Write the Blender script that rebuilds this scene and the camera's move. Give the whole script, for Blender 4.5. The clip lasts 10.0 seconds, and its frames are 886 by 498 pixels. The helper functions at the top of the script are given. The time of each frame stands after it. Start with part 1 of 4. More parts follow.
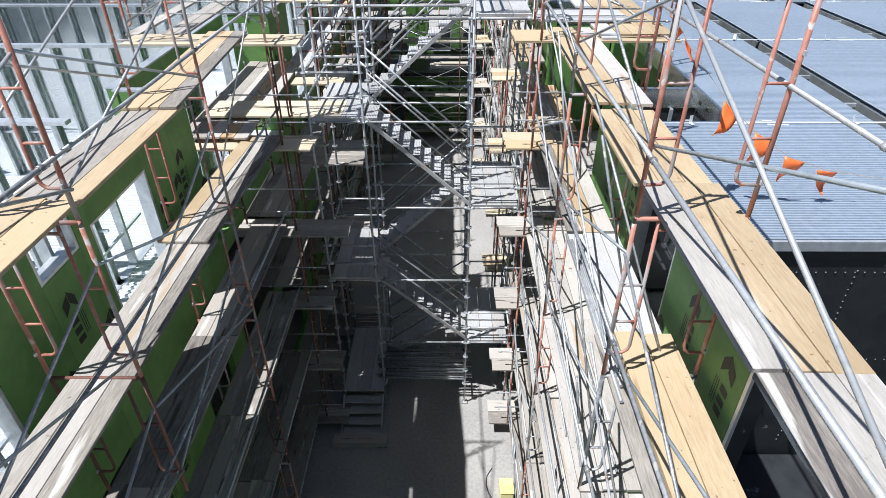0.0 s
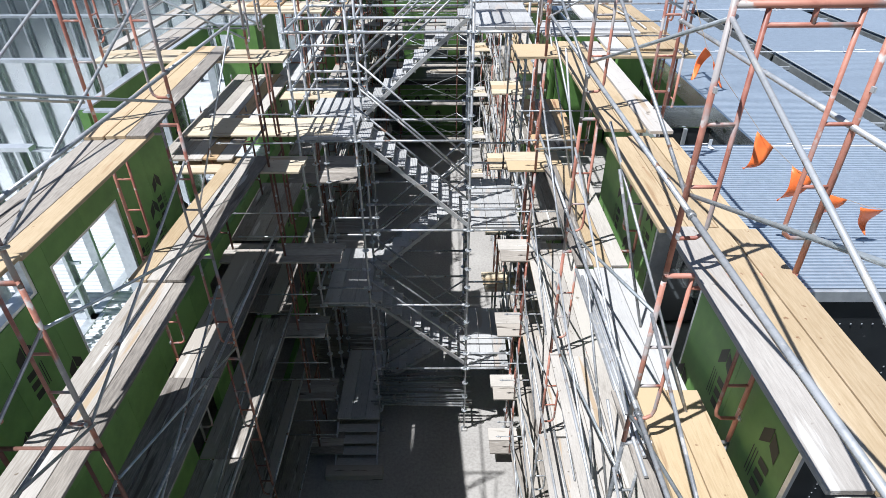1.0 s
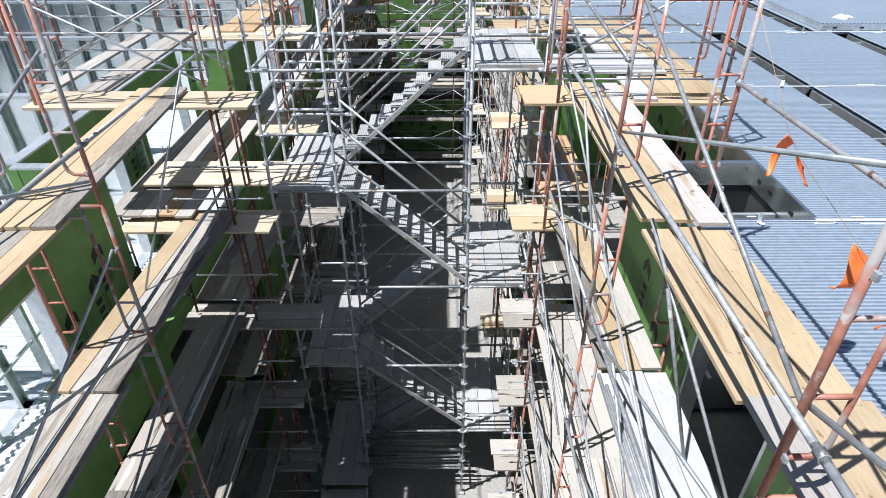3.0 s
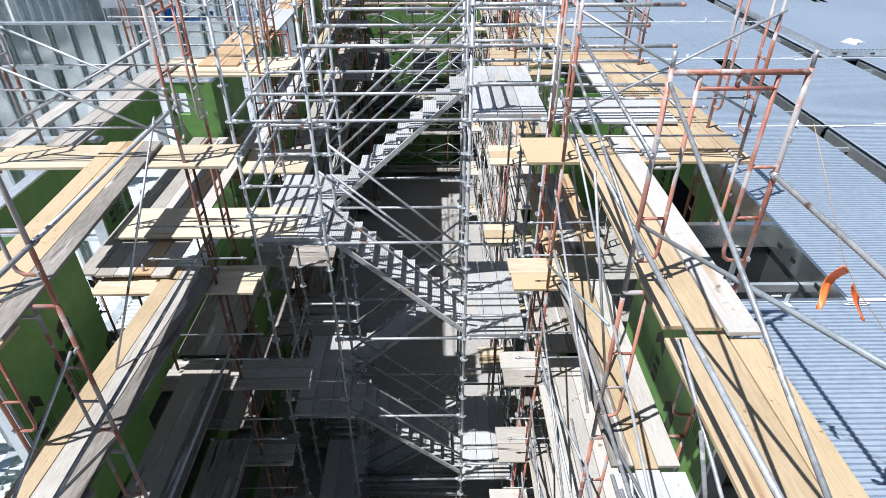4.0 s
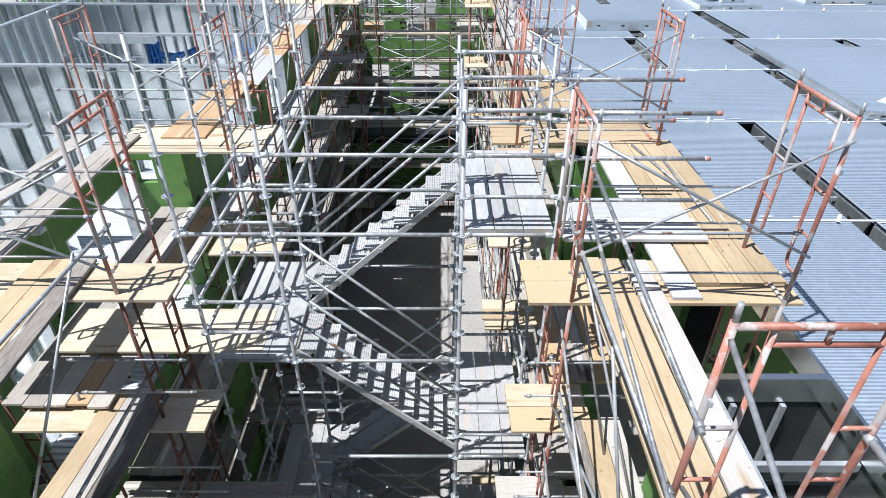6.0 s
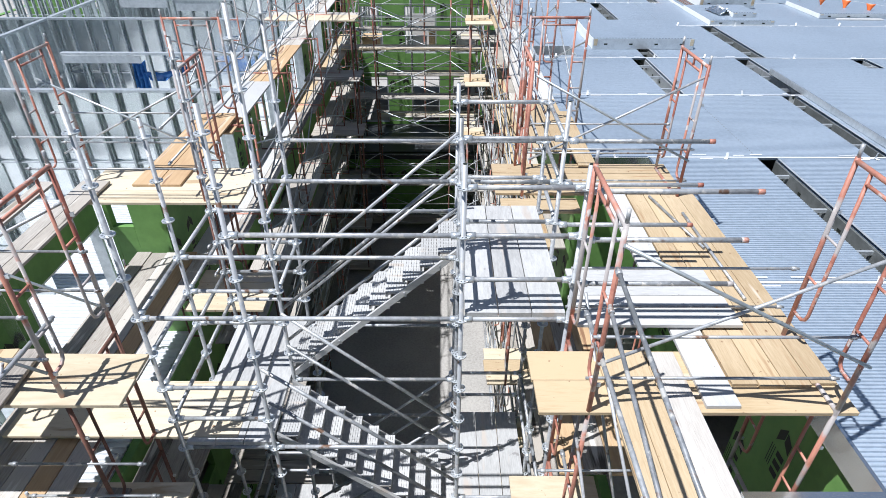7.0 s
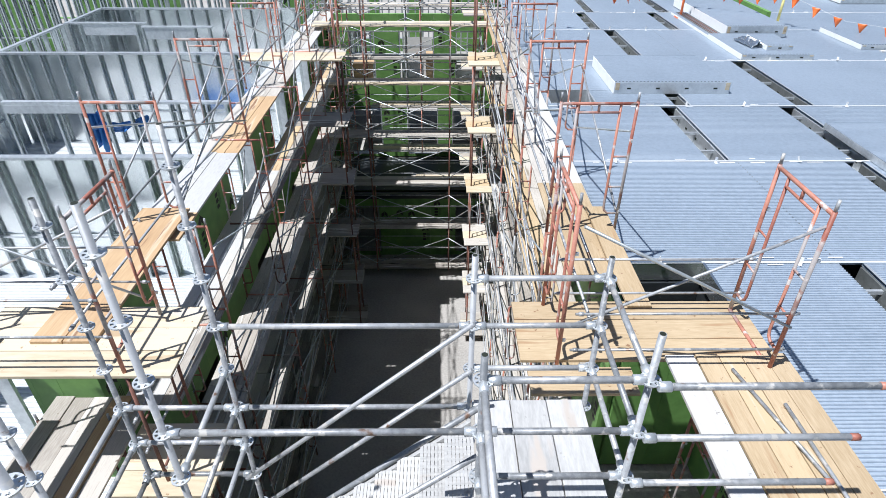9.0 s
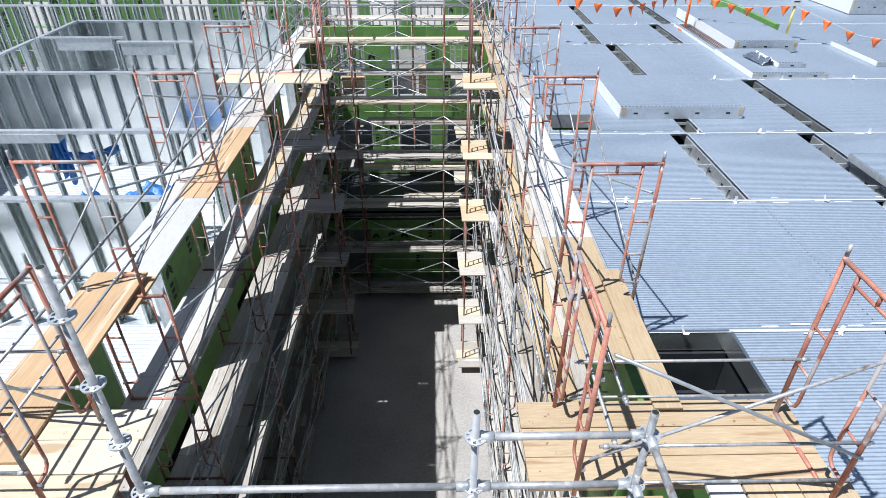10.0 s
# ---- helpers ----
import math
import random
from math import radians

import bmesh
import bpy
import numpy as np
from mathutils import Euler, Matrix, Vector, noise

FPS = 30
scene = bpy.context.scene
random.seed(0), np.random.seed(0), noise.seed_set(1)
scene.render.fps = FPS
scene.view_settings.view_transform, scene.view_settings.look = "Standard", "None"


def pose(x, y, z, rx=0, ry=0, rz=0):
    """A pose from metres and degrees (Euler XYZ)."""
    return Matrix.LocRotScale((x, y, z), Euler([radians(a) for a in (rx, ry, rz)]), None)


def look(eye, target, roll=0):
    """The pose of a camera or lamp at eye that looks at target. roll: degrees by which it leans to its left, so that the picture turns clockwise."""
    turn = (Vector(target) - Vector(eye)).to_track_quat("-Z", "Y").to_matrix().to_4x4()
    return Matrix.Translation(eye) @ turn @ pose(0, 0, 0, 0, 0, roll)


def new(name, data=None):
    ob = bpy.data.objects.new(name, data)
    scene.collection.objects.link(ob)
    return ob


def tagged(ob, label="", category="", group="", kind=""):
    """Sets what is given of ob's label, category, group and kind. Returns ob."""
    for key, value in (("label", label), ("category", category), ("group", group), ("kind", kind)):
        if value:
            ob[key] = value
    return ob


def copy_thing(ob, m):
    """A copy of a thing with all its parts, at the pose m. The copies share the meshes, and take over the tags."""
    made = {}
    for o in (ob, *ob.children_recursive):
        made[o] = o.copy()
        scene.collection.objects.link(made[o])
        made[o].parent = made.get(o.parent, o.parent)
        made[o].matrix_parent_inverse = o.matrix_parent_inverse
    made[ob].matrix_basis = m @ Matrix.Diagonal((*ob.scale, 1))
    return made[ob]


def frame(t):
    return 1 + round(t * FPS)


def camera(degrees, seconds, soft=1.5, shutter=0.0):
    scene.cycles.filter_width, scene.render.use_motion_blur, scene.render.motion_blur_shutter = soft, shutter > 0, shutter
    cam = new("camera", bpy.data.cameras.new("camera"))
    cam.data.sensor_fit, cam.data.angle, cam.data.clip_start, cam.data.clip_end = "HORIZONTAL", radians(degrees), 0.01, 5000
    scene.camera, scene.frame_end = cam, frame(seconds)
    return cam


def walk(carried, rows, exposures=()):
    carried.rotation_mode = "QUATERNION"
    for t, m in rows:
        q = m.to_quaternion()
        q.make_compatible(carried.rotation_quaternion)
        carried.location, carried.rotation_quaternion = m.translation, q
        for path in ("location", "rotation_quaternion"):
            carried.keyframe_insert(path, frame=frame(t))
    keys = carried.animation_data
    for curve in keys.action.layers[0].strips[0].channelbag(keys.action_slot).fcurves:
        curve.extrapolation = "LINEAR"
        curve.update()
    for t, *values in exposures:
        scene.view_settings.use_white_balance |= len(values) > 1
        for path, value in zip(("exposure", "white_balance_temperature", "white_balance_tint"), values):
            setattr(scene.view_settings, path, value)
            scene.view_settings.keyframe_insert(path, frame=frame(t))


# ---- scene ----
cam = camera(74.0, 10.0, soft=0.75)
PATH = [
    (0, (-0.483, -12.966, 12.18), (-0.495, -11.303, 11.069), -0.1),
    (0.5, (-0.498, -12.54, 12.158), (-0.505, -10.873, 11.053), -0.2),
    (1, (-0.499, -12.157, 12.158), (-0.502, -10.488, 11.056), -0.2),
    (1.5, (-0.482, -11.769, 12.152), (-0.484, -10.098, 11.052), -0.1),
    (2, (-0.475, -11.331, 12.155), (-0.478, -9.66, 11.056), -0.1),
    (2.5, (-0.448, -10.898, 12.162), (-0.449, -9.226, 11.064), -0.1),
    (4, (-0.473, -9.498, 12.678), (-0.447, -7.833, 11.571), 0.0),
    (4.5, (-0.45, -9.019, 12.818), (-0.422, -7.354, 11.709), 0.0),
    (5, (-0.417, -8.572, 12.93), (-0.389, -6.903, 11.829), 0.3),
    (6.5, (-0.199, -7.162, 13.413), (-0.192, -5.489, 12.317), 0.3),
    (7, (-0.2, -6.547, 13.519), (-0.192, -4.874, 12.423), 0.3),
    (7.5, (-0.217, -5.837, 13.616), (-0.206, -4.165, 12.519), 0.4),
    (8, (-0.231, -5.1, 13.723), (-0.219, -3.428, 12.625), 0.3),
    (8.5, (-0.276, -4.385, 13.84), (-0.261, -2.715, 12.741), 0.3),
    (9, (-0.282, -3.67, 13.929), (-0.264, -1.999, 12.831), 0.2),
    (9.5, (-0.267, -2.964, 14.018), (-0.242, -1.293, 12.919), 0.2),
    (10, (-0.246, -2.307, 14.103), (-0.211, -0.636, 13.004), 0.2),
]
walk(cam, [(t, look(eye, target, roll)) for t, eye, target, roll in PATH], [(0, 0.43, 5900, 10), (10, 0.43, 5900, 10)])

# ---- light ----
SUN_WAY = Vector((0.39, 0.20, -1.0)).normalized()
world = bpy.data.worlds.new("sky")
scene.world = world
world.use_nodes = True
wn = world.node_tree.nodes
sky = wn.new("ShaderNodeTexSky")
sky.sky_type = "NISHITA"
sky.sun_disc = False
sky.sun_elevation = math.asin(-SUN_WAY.z)
sky.sun_rotation = math.atan2(-SUN_WAY.x, -SUN_WAY.y)
sky.air_density, sky.dust_density, sky.ozone_density = 1.0, 0.6, 1.0
wn["Background"].inputs["Strength"].default_value = 0.05
world.node_tree.links.new(sky.outputs["Color"], wn["Background"].inputs["Color"])
sun = new("sun", bpy.data.lights.new("sun", "SUN"))
sun.data.energy, sun.data.angle, sun.data.color = 5.0, radians(0.53), (1.0, 0.965, 0.92)
sun.rotation_euler = SUN_WAY.to_track_quat("-Z", "Y").to_euler()


# ---- materials ----
def material(name, dark, light, rough=0.6, metal=0.0, grain=8.0, stretch=(1, 1, 1), bump=0.15, patch=0.9, hue=0.0, own=False, specks=None, rand=0.25, warp=0.0):
    """A surface in two tones, mixed by a fine grain and by large patches; own: grain in the piece's own space."""
    m = bpy.data.materials.new(name)
    m.use_nodes = True
    n, l = m.node_tree.nodes, m.node_tree.links
    b = n["Principled BSDF"]
    geo = n.new("ShaderNodeNewGeometry")
    tc = n.new("ShaderNodeTexCoord")
    info = n.new("ShaderNodeObjectInfo")
    mp = n.new("ShaderNodeMapping")
    mp.inputs["Scale"].default_value = stretch
    l.new(tc.outputs["Object"] if own else geo.outputs["Position"], mp.inputs["Vector"])
    if own:
        off = n.new("ShaderNodeVectorMath")
        off.operation = "SCALE"
        l.new(info.outputs["Location"], off.inputs[0])
        off.inputs["Scale"].default_value = 3.7
        l.new(off.outputs["Vector"], mp.inputs["Location"])
    fine = n.new("ShaderNodeTexNoise")
    fine.inputs["Scale"].default_value = grain
    fine.inputs["Detail"].default_value = 6.0
    fine.inputs["Roughness"].default_value = 0.65
    l.new(mp.outputs["Vector"], fine.inputs["Vector"])
    big = n.new("ShaderNodeTexNoise")
    big.inputs["Scale"].default_value = patch
    big.inputs["Detail"].default_value = 4.0
    l.new(geo.outputs["Position"], big.inputs["Vector"])
    add = n.new("ShaderNodeMath")
    add.operation = "MULTIPLY_ADD"
    l.new(big.outputs["Fac"], add.inputs[0])
    add.inputs[1].default_value = 0.7
    l.new(fine.outputs["Fac"], add.inputs[2])
    rnd = n.new("ShaderNodeMath")
    rnd.operation = "MULTIPLY_ADD"
    l.new(info.outputs["Random"], rnd.inputs[0])
    rnd.inputs[1].default_value = rand
    l.new(add.outputs[0], rnd.inputs[2])
    ramp = n.new("ShaderNodeMapRange")
    ramp.inputs["From Min"].default_value = 0.62 + rand * 0.5 - 0.1
    ramp.inputs["From Max"].default_value = 1.12 + rand * 0.5 - 0.1
    l.new(rnd.outputs[0], ramp.inputs["Value"])
    mix = n.new("ShaderNodeMix")
    mix.data_type = "RGBA"
    l.new(ramp.outputs["Result"], mix.inputs["Factor"])
    mix.inputs[6].default_value = (*dark, 1)
    mix.inputs[7].default_value = (*light, 1)
    col = mix.outputs[2]
    if hue:
        hs = n.new("ShaderNodeHueSaturation")
        sat = n.new("ShaderNodeMapRange")
        l.new(info.outputs["Random"], sat.inputs["Value"])
        sat.inputs["To Min"].default_value, sat.inputs["To Max"].default_value = 1.0 - hue, 1.0 + hue
        l.new(sat.outputs["Result"], hs.inputs["Saturation"])
        l.new(col, hs.inputs["Color"])
        col = hs.outputs["Color"]
    for colour, amount, size in specks or ():
        sp = n.new("ShaderNodeTexNoise")
        sp.inputs["Scale"].default_value = size
        sp.inputs["Detail"].default_value = 5.0
        if own and size < 8:
            sp.inputs["Scale"].default_value = size * 0.3
            l.new(mp.outputs["Vector"], sp.inputs["Vector"])
        else:
            l.new(geo.outputs["Position"], sp.inputs["Vector"])
        st = n.new("ShaderNodeMapRange")
        st.inputs["From Min"].default_value, st.inputs["From Max"].default_value = 0.72 - amount, 0.78 - amount
        l.new(sp.outputs["Fac"], st.inputs["Value"])
        mx = n.new("ShaderNodeMix")
        mx.data_type = "RGBA"
        l.new(st.outputs["Result"], mx.inputs["Factor"])
        l.new(col, mx.inputs[6])
        mx.inputs[7].default_value = (*colour, 1)
        col = mx.outputs[2]
    l.new(col, b.inputs["Base Color"])
    b.inputs["Metallic"].default_value = metal
    rr = n.new("ShaderNodeMapRange")
    l.new(fine.outputs["Fac"], rr.inputs["Value"])
    rr.inputs["To Min"].default_value, rr.inputs["To Max"].default_value = rough - 0.12, min(1.0, rough + 0.12)
    l.new(rr.outputs["Result"], b.inputs["Roughness"])
    if bump:
        bp = n.new("ShaderNodeBump")
        bp.inputs["Strength"].default_value = bump
        bp.inputs["Distance"].default_value = 0.01
        l.new(fine.outputs["Fac"], bp.inputs["Height"])
        l.new(bp.outputs["Normal"], b.inputs["Normal"])
        if warp:
            wave = n.new("ShaderNodeTexNoise")
            wave.inputs["Scale"].default_value = 0.55
            wave.inputs["Detail"].default_value = 1.0
            wave.inputs["Distortion"].default_value = 0.6
            l.new(geo.outputs["Position"], wave.inputs["Vector"])
            wb = n.new("ShaderNodeBump")
            wb.inputs["Strength"].default_value = 1.0
            wb.inputs["Distance"].default_value = warp
            l.new(wave.outputs["Fac"], wb.inputs["Height"])
            l.new(wb.outputs["Normal"], bp.inputs["Normal"])
    return m


CONCRETE = material("concrete", (0.215, 0.20, 0.185), (0.40, 0.38, 0.35), 0.85, grain=14, patch=0.5, bump=0.2)
BOARD = material("green_board", (0.093, 0.215, 0.05), (0.178, 0.345, 0.095), 0.6, grain=3, patch=0.6, bump=0.05)
INK = material("ink_and_hole_black", (0.010, 0.014, 0.008), (0.02, 0.025, 0.015), 0.6, bump=0)
GALV = material("galvanised", (0.48, 0.51, 0.53), (0.72, 0.75, 0.77), 0.38, metal=0.6, grain=9, patch=1.2, bump=0.05)
STUD = material("stud_steel", (0.36, 0.39, 0.40), (0.60, 0.64, 0.65), 0.4, metal=0.6, grain=9, patch=1.2, bump=0.05)
TUBE = material("tube_steel", (0.23, 0.24, 0.25), (0.50, 0.51, 0.52), 0.45, metal=0.35, grain=20, patch=3.0, bump=0.1, rand=0.5, specks=[((0.62, 0.60, 0.56), 0.14, 9), ((0.20, 0.12, 0.08), 0.08, 6)])
RED = material("red_paint", (0.29, 0.10, 0.07), (0.50, 0.225, 0.16), 0.5, grain=16, patch=2.2, bump=0.1, rand=0.5, specks=[((0.40, 0.365, 0.35), 0.20, 1.6), ((0.55, 0.50, 0.47), 0.12, 7)])
RUST = material("rusty_tube", (0.10, 0.05, 0.035), (0.24, 0.11, 0.08), 0.7, grain=16, patch=2.0, bump=0.15, rand=0.4)
WOOD_NEW = material("new_plank", (0.375, 0.27, 0.148), (0.53, 0.412, 0.262), 0.7, grain=7, stretch=(0.8, 9, 9), own=True, bump=0.3, hue=0.07, rand=0.45, specks=[((0.58, 0.50, 0.40), 0.03, 2.2), ((0.36, 0.235, 0.13), 0.10, 3.0), ((0.24, 0.14, 0.075), 0.045, 16)])
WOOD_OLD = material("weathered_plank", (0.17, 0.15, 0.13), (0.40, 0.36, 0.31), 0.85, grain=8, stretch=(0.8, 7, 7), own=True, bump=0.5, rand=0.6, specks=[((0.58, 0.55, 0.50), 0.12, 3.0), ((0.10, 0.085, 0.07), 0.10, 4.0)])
WOOD_RED = material("brown_ply", (0.40, 0.255, 0.135), (0.53, 0.375, 0.215), 0.7, grain=5, stretch=(0.6, 8, 8), own=True, bump=0.25, specks=[((0.60, 0.48, 0.34), 0.12, 2.0), ((0.24, 0.13, 0.07), 0.09, 4.0)])
PLY = material("plywood", (0.46, 0.375, 0.25), (0.63, 0.54, 0.395), 0.75, grain=4, stretch=(0.8, 4, 4), own=True, bump=0.2, rand=0.4, specks=[((0.56, 0.50, 0.41), 0.12, 2.5), ((0.42, 0.31, 0.19), 0.09, 3.5), ((0.28, 0.18, 0.10), 0.055, 18)])
PALE = material("pale_plank", (0.295, 0.265, 0.23), (0.50, 0.465, 0.415), 0.78, grain=8, stretch=(0.8, 7, 7), own=True, bump=0.35, rand=0.45, specks=[((0.72, 0.70, 0.66), 0.10, 3.0), ((0.27, 0.23, 0.18), 0.09, 3.5), ((0.16, 0.12, 0.09), 0.04, 11)])
BLEACHED = material("bleached_plank", (0.345, 0.315, 0.28), (0.51, 0.475, 0.43), 0.8, grain=9, stretch=(0.7, 8, 8), own=True, bump=0.4, rand=0.35, specks=[((0.62, 0.60, 0.56), 0.09, 3.2), ((0.42, 0.32, 0.215), 0.12, 2.4), ((0.20, 0.17, 0.14), 0.06, 9)])
ALU = material("aluminium_deck", (0.37, 0.365, 0.355), (0.55, 0.545, 0.53), 0.55, metal=0.15, grain=9, stretch=(0.8, 4, 4), own=True, bump=0.15, rand=0.4, specks=[((0.50, 0.45, 0.40), 0.10, 3.0), ((0.30, 0.29, 0.28), 0.05, 9)])
DECK = material("deck_steel", (0.365, 0.43, 0.505), (0.475, 0.545, 0.625), 0.42, metal=0.35, grain=11, patch=0.35, bump=0.03, rand=0.2)
FLOORD = material("white_deck", (0.56, 0.58, 0.595), (0.70, 0.715, 0.725), 0.5, metal=0.2, grain=8, patch=0.6, bump=0.05)
# real membrane, and also the black sheets that stand for shade in roof openings
DARK = material("black_membrane_and_shade", (0.012, 0.014, 0.016), (0.028, 0.032, 0.035), 0.5, grain=4, patch=0.8, bump=0.1, specks=[((0.2, 0.2, 0.2), 0.03, 6)])
SHEET = material("sheet_metal", (0.80, 0.845, 0.84), (0.96, 0.98, 0.975), 0.2, metal=0.94, grain=1.6, patch=0.7, bump=0.03, warp=0.05)
DULL = material("dull_and_shaded_steel", (0.15, 0.16, 0.155), (0.27, 0.285, 0.28), 0.5, metal=0.4, grain=7, patch=1.2, bump=0.1)
ORANGE = material("orange_vinyl", (0.85, 0.14, 0.03), (0.95, 0.22, 0.05), 0.45, grain=8, bump=0.05)
BLUE = material("blue_tarp", (0.03, 0.12, 0.38), (0.06, 0.22, 0.55), 0.45, grain=6, bump=0.2)
YELLOW = material("yellow_plastic", (0.72, 0.62, 0.18), (0.85, 0.78, 0.35), 0.5, grain=6, bump=0.05)
BOARDW = material("white_board", (0.43, 0.42, 0.405), (0.56, 0.555, 0.54), 0.65, grain=9, stretch=(0.8, 5, 5), own=True, bump=0.15, specks=[((0.50, 0.47, 0.43), 0.10, 3.0), ((0.25, 0.23, 0.21), 0.035, 14)])
WHITE = material("white_tag_and_sunlit_edge", (0.75, 0.75, 0.73), (0.85, 0.85, 0.84), 0.6, grain=8, bump=0.02)


# ---- mesh helpers ----
def mesh_object(name, bm, mat, parent=None, label=""):
    me = bpy.data.meshes.new(name)
    bm.to_mesh(me)
    bm.free()
    me.materials.append(mat)
    ob = new(name, me)
    if parent:
        ob.parent = parent
    if label:
        ob["label"] = label
    return ob


def part(name, bm, mat, parent, label=""):
    return mesh_object(name, bm, mat, parent, label)


def piece(name, me, parent, m):
    """A part that shares the mesh me."""
    ob = new(name, me)
    ob.parent = parent
    ob.matrix_basis = m
    return ob


def thing(name, label, category, group="", kind="", at=None):
    ob = new(name)
    if at is not None:
        ob.matrix_basis = at
    return tagged(ob, label, category, group, kind)


def add_box(bm, x0, y0, z0, x1, y1, z1):
    v = [bm.verts.new(c) for c in ((x0, y0, z0), (x1, y0, z0), (x1, y1, z0), (x0, y1, z0), (x0, y0, z1), (x1, y0, z1), (x1, y1, z1), (x0, y1, z1))]
    for f in ((0, 3, 2, 1), (4, 5, 6, 7), (0, 1, 5, 4), (1, 2, 6, 5), (2, 3, 7, 6), (3, 0, 4, 7)):
        bm.faces.new([v[i] for i in f])
    return bm


def box(x0, y0, z0, x1, y1, z1, bevel=0.0):
    bm = add_box(bmesh.new(), x0, y0, z0, x1, y1, z1)
    if bevel:
        bmesh.ops.bevel(bm, geom=bm.edges[:], offset=bevel, segments=1, affect="EDGES")
    return bm


def add_tube(bm, pts, r, n=8):
    """A round bar through the points."""
    pts = [Vector(p) for p in pts]
    rings = []
    side = None
    for i, p in enumerate(pts):
        d = (pts[min(i + 1, len(pts) - 1)] - pts[max(i - 1, 0)]).normalized()
        if side is None:
            side = d.orthogonal().normalized()
        else:
            side = (side - d * side.dot(d)).normalized()
        up = d.cross(side)
        rings.append([bm.verts.new(p + r * (math.cos(2 * math.pi * k / n) * side + math.sin(2 * math.pi * k / n) * up)) for k in range(n)])
    for a, b in zip(rings, rings[1:]):
        for k in range(n):
            f = bm.faces.new((a[k], a[(k + 1) % n], b[(k + 1) % n], b[k]))
            f.smooth = True
    bm.faces.new(rings[0][::-1])
    bm.faces.new(rings[-1])
    return bm


def tube(pts, r, n=8):
    return add_tube(bmesh.new(), pts, r, n)


def bar(name, a, b, r, mat, label, category, group="", n=8):
    """One loose tube as a thing of its own."""
    a, b = Vector(a), Vector(b)
    mid = (a + b) / 2
    ob = mesh_object(name, tube([a - mid, b - mid], r, n), mat)
    ob.location = mid
    return tagged(ob, label, category, group)


def shared(bm, mat, name):
    me = bpy.data.meshes.new(name)
    bm.to_mesh(me)
    bm.free()
    me.materials.append(mat)
    return me


# ---- levels and lines of the place ----
LEVEL = [9.67 - 1.845 * k for k in range(6)]
STEP = 1.845
WEST, EAST, NORTH = -4.85, 2.1, 20.5
ROOF, FLOOR3 = 9.0, 6.0


# ---- ground, walls, floors, roof ----
ground = mesh_object("ground", box(-200, -200, -0.4, 200, 300, 0.0), CONCRETE)
tagged(ground, "bare grey concrete slab of the court, half in shade", "ground", kind="structure")


def marks(seed):
    """Printed marks of one board: a dark folded lozenge, a bar beside it, thin lines of small print."""
    rnd = random.Random(seed)
    bm = bmesh.new()

    def quad(*pts):
        bm.faces.new([bm.verts.new((0, a, b)) for a, b in pts])

    for k in range(2):
        y, z = rnd.uniform(0.06, 0.16) + 0.6 * k, rnd.uniform(0.7, 2.1)
        quad((y, z), (y + 0.12, z + 0.09), (y + 0.12, z + 0.25), (y, z + 0.16))
        quad((y + 0.13, z + 0.12), (y + 0.25, z), (y + 0.25, z + 0.16), (y + 0.13, z + 0.28))
        for j in range(3):
            zz = z - 0.17 - 0.13 * j
            quad((y + 0.02, zz), (y + 0.16, zz), (y + 0.16, zz + 0.085), (y + 0.02, zz + 0.085))
        for j in range(3):
            quad((y + 0.20 + 0.035 * j, z - 0.40), (y + 0.212 + 0.035 * j, z - 0.40), (y + 0.212 + 0.035 * j, z - 0.08), (y + 0.20 + 0.035 * j, z - 0.08))
    return bm


MARKS = [shared(marks(s), INK, "printed_mark") for s in range(5)]


def boards(parent, origin, along, out, spans, seed=0, thick=0.14):
    """Sheathing boards on a wall line. origin: a point at ground level, along and out: unit ways; spans: (a0, a1, z0, z1)."""
    rnd = random.Random(seed)
    along, out = Vector(along), Vector(out)
    turn = Matrix((out, along, Vector((0, 0, 1)))).transposed().to_4x4()
    for a0, a1, z0, z1 in spans:
        count = max(1, math.ceil((a1 - a0) / 1.25))
        w = (a1 - a0) / count
        for i in range(count):
            ob = part("board", box(-thick, 0.002, z0, 0.0, w - 0.002, z1), BOARD, parent)
            ob.matrix_basis = Matrix.Translation(Vector(origin) + along * (a0 + i * w)) @ turn
            if w > 0.7 and z1 - z0 > 1.4:
                piece("printed_mark", rnd.choice(MARKS), ob, Matrix.Translation((0.003, max(0.0, (w - 1.2) / 2), z0 + rnd.uniform(0, max(0.0, z1 - z0 - 2.5)))))


def wall_spans(a0, a1, z0, z1, holes):
    """Rectangles that fill a wall but for its holes (a, b, low, high), sorted along it."""
    out, at = [], a0
    for a, b, lo, hi in sorted(holes):
        if a > at:
            out.append((at, a, z0, z1))
        if lo > z0 + 0.05:
            out.append((a, b, z0, lo))
        if hi < z1 - 0.05:
            out.append((a, b, hi, z1))
        at = b
    if at < a1:
        out.append((at, a1, z0, z1))
    return out


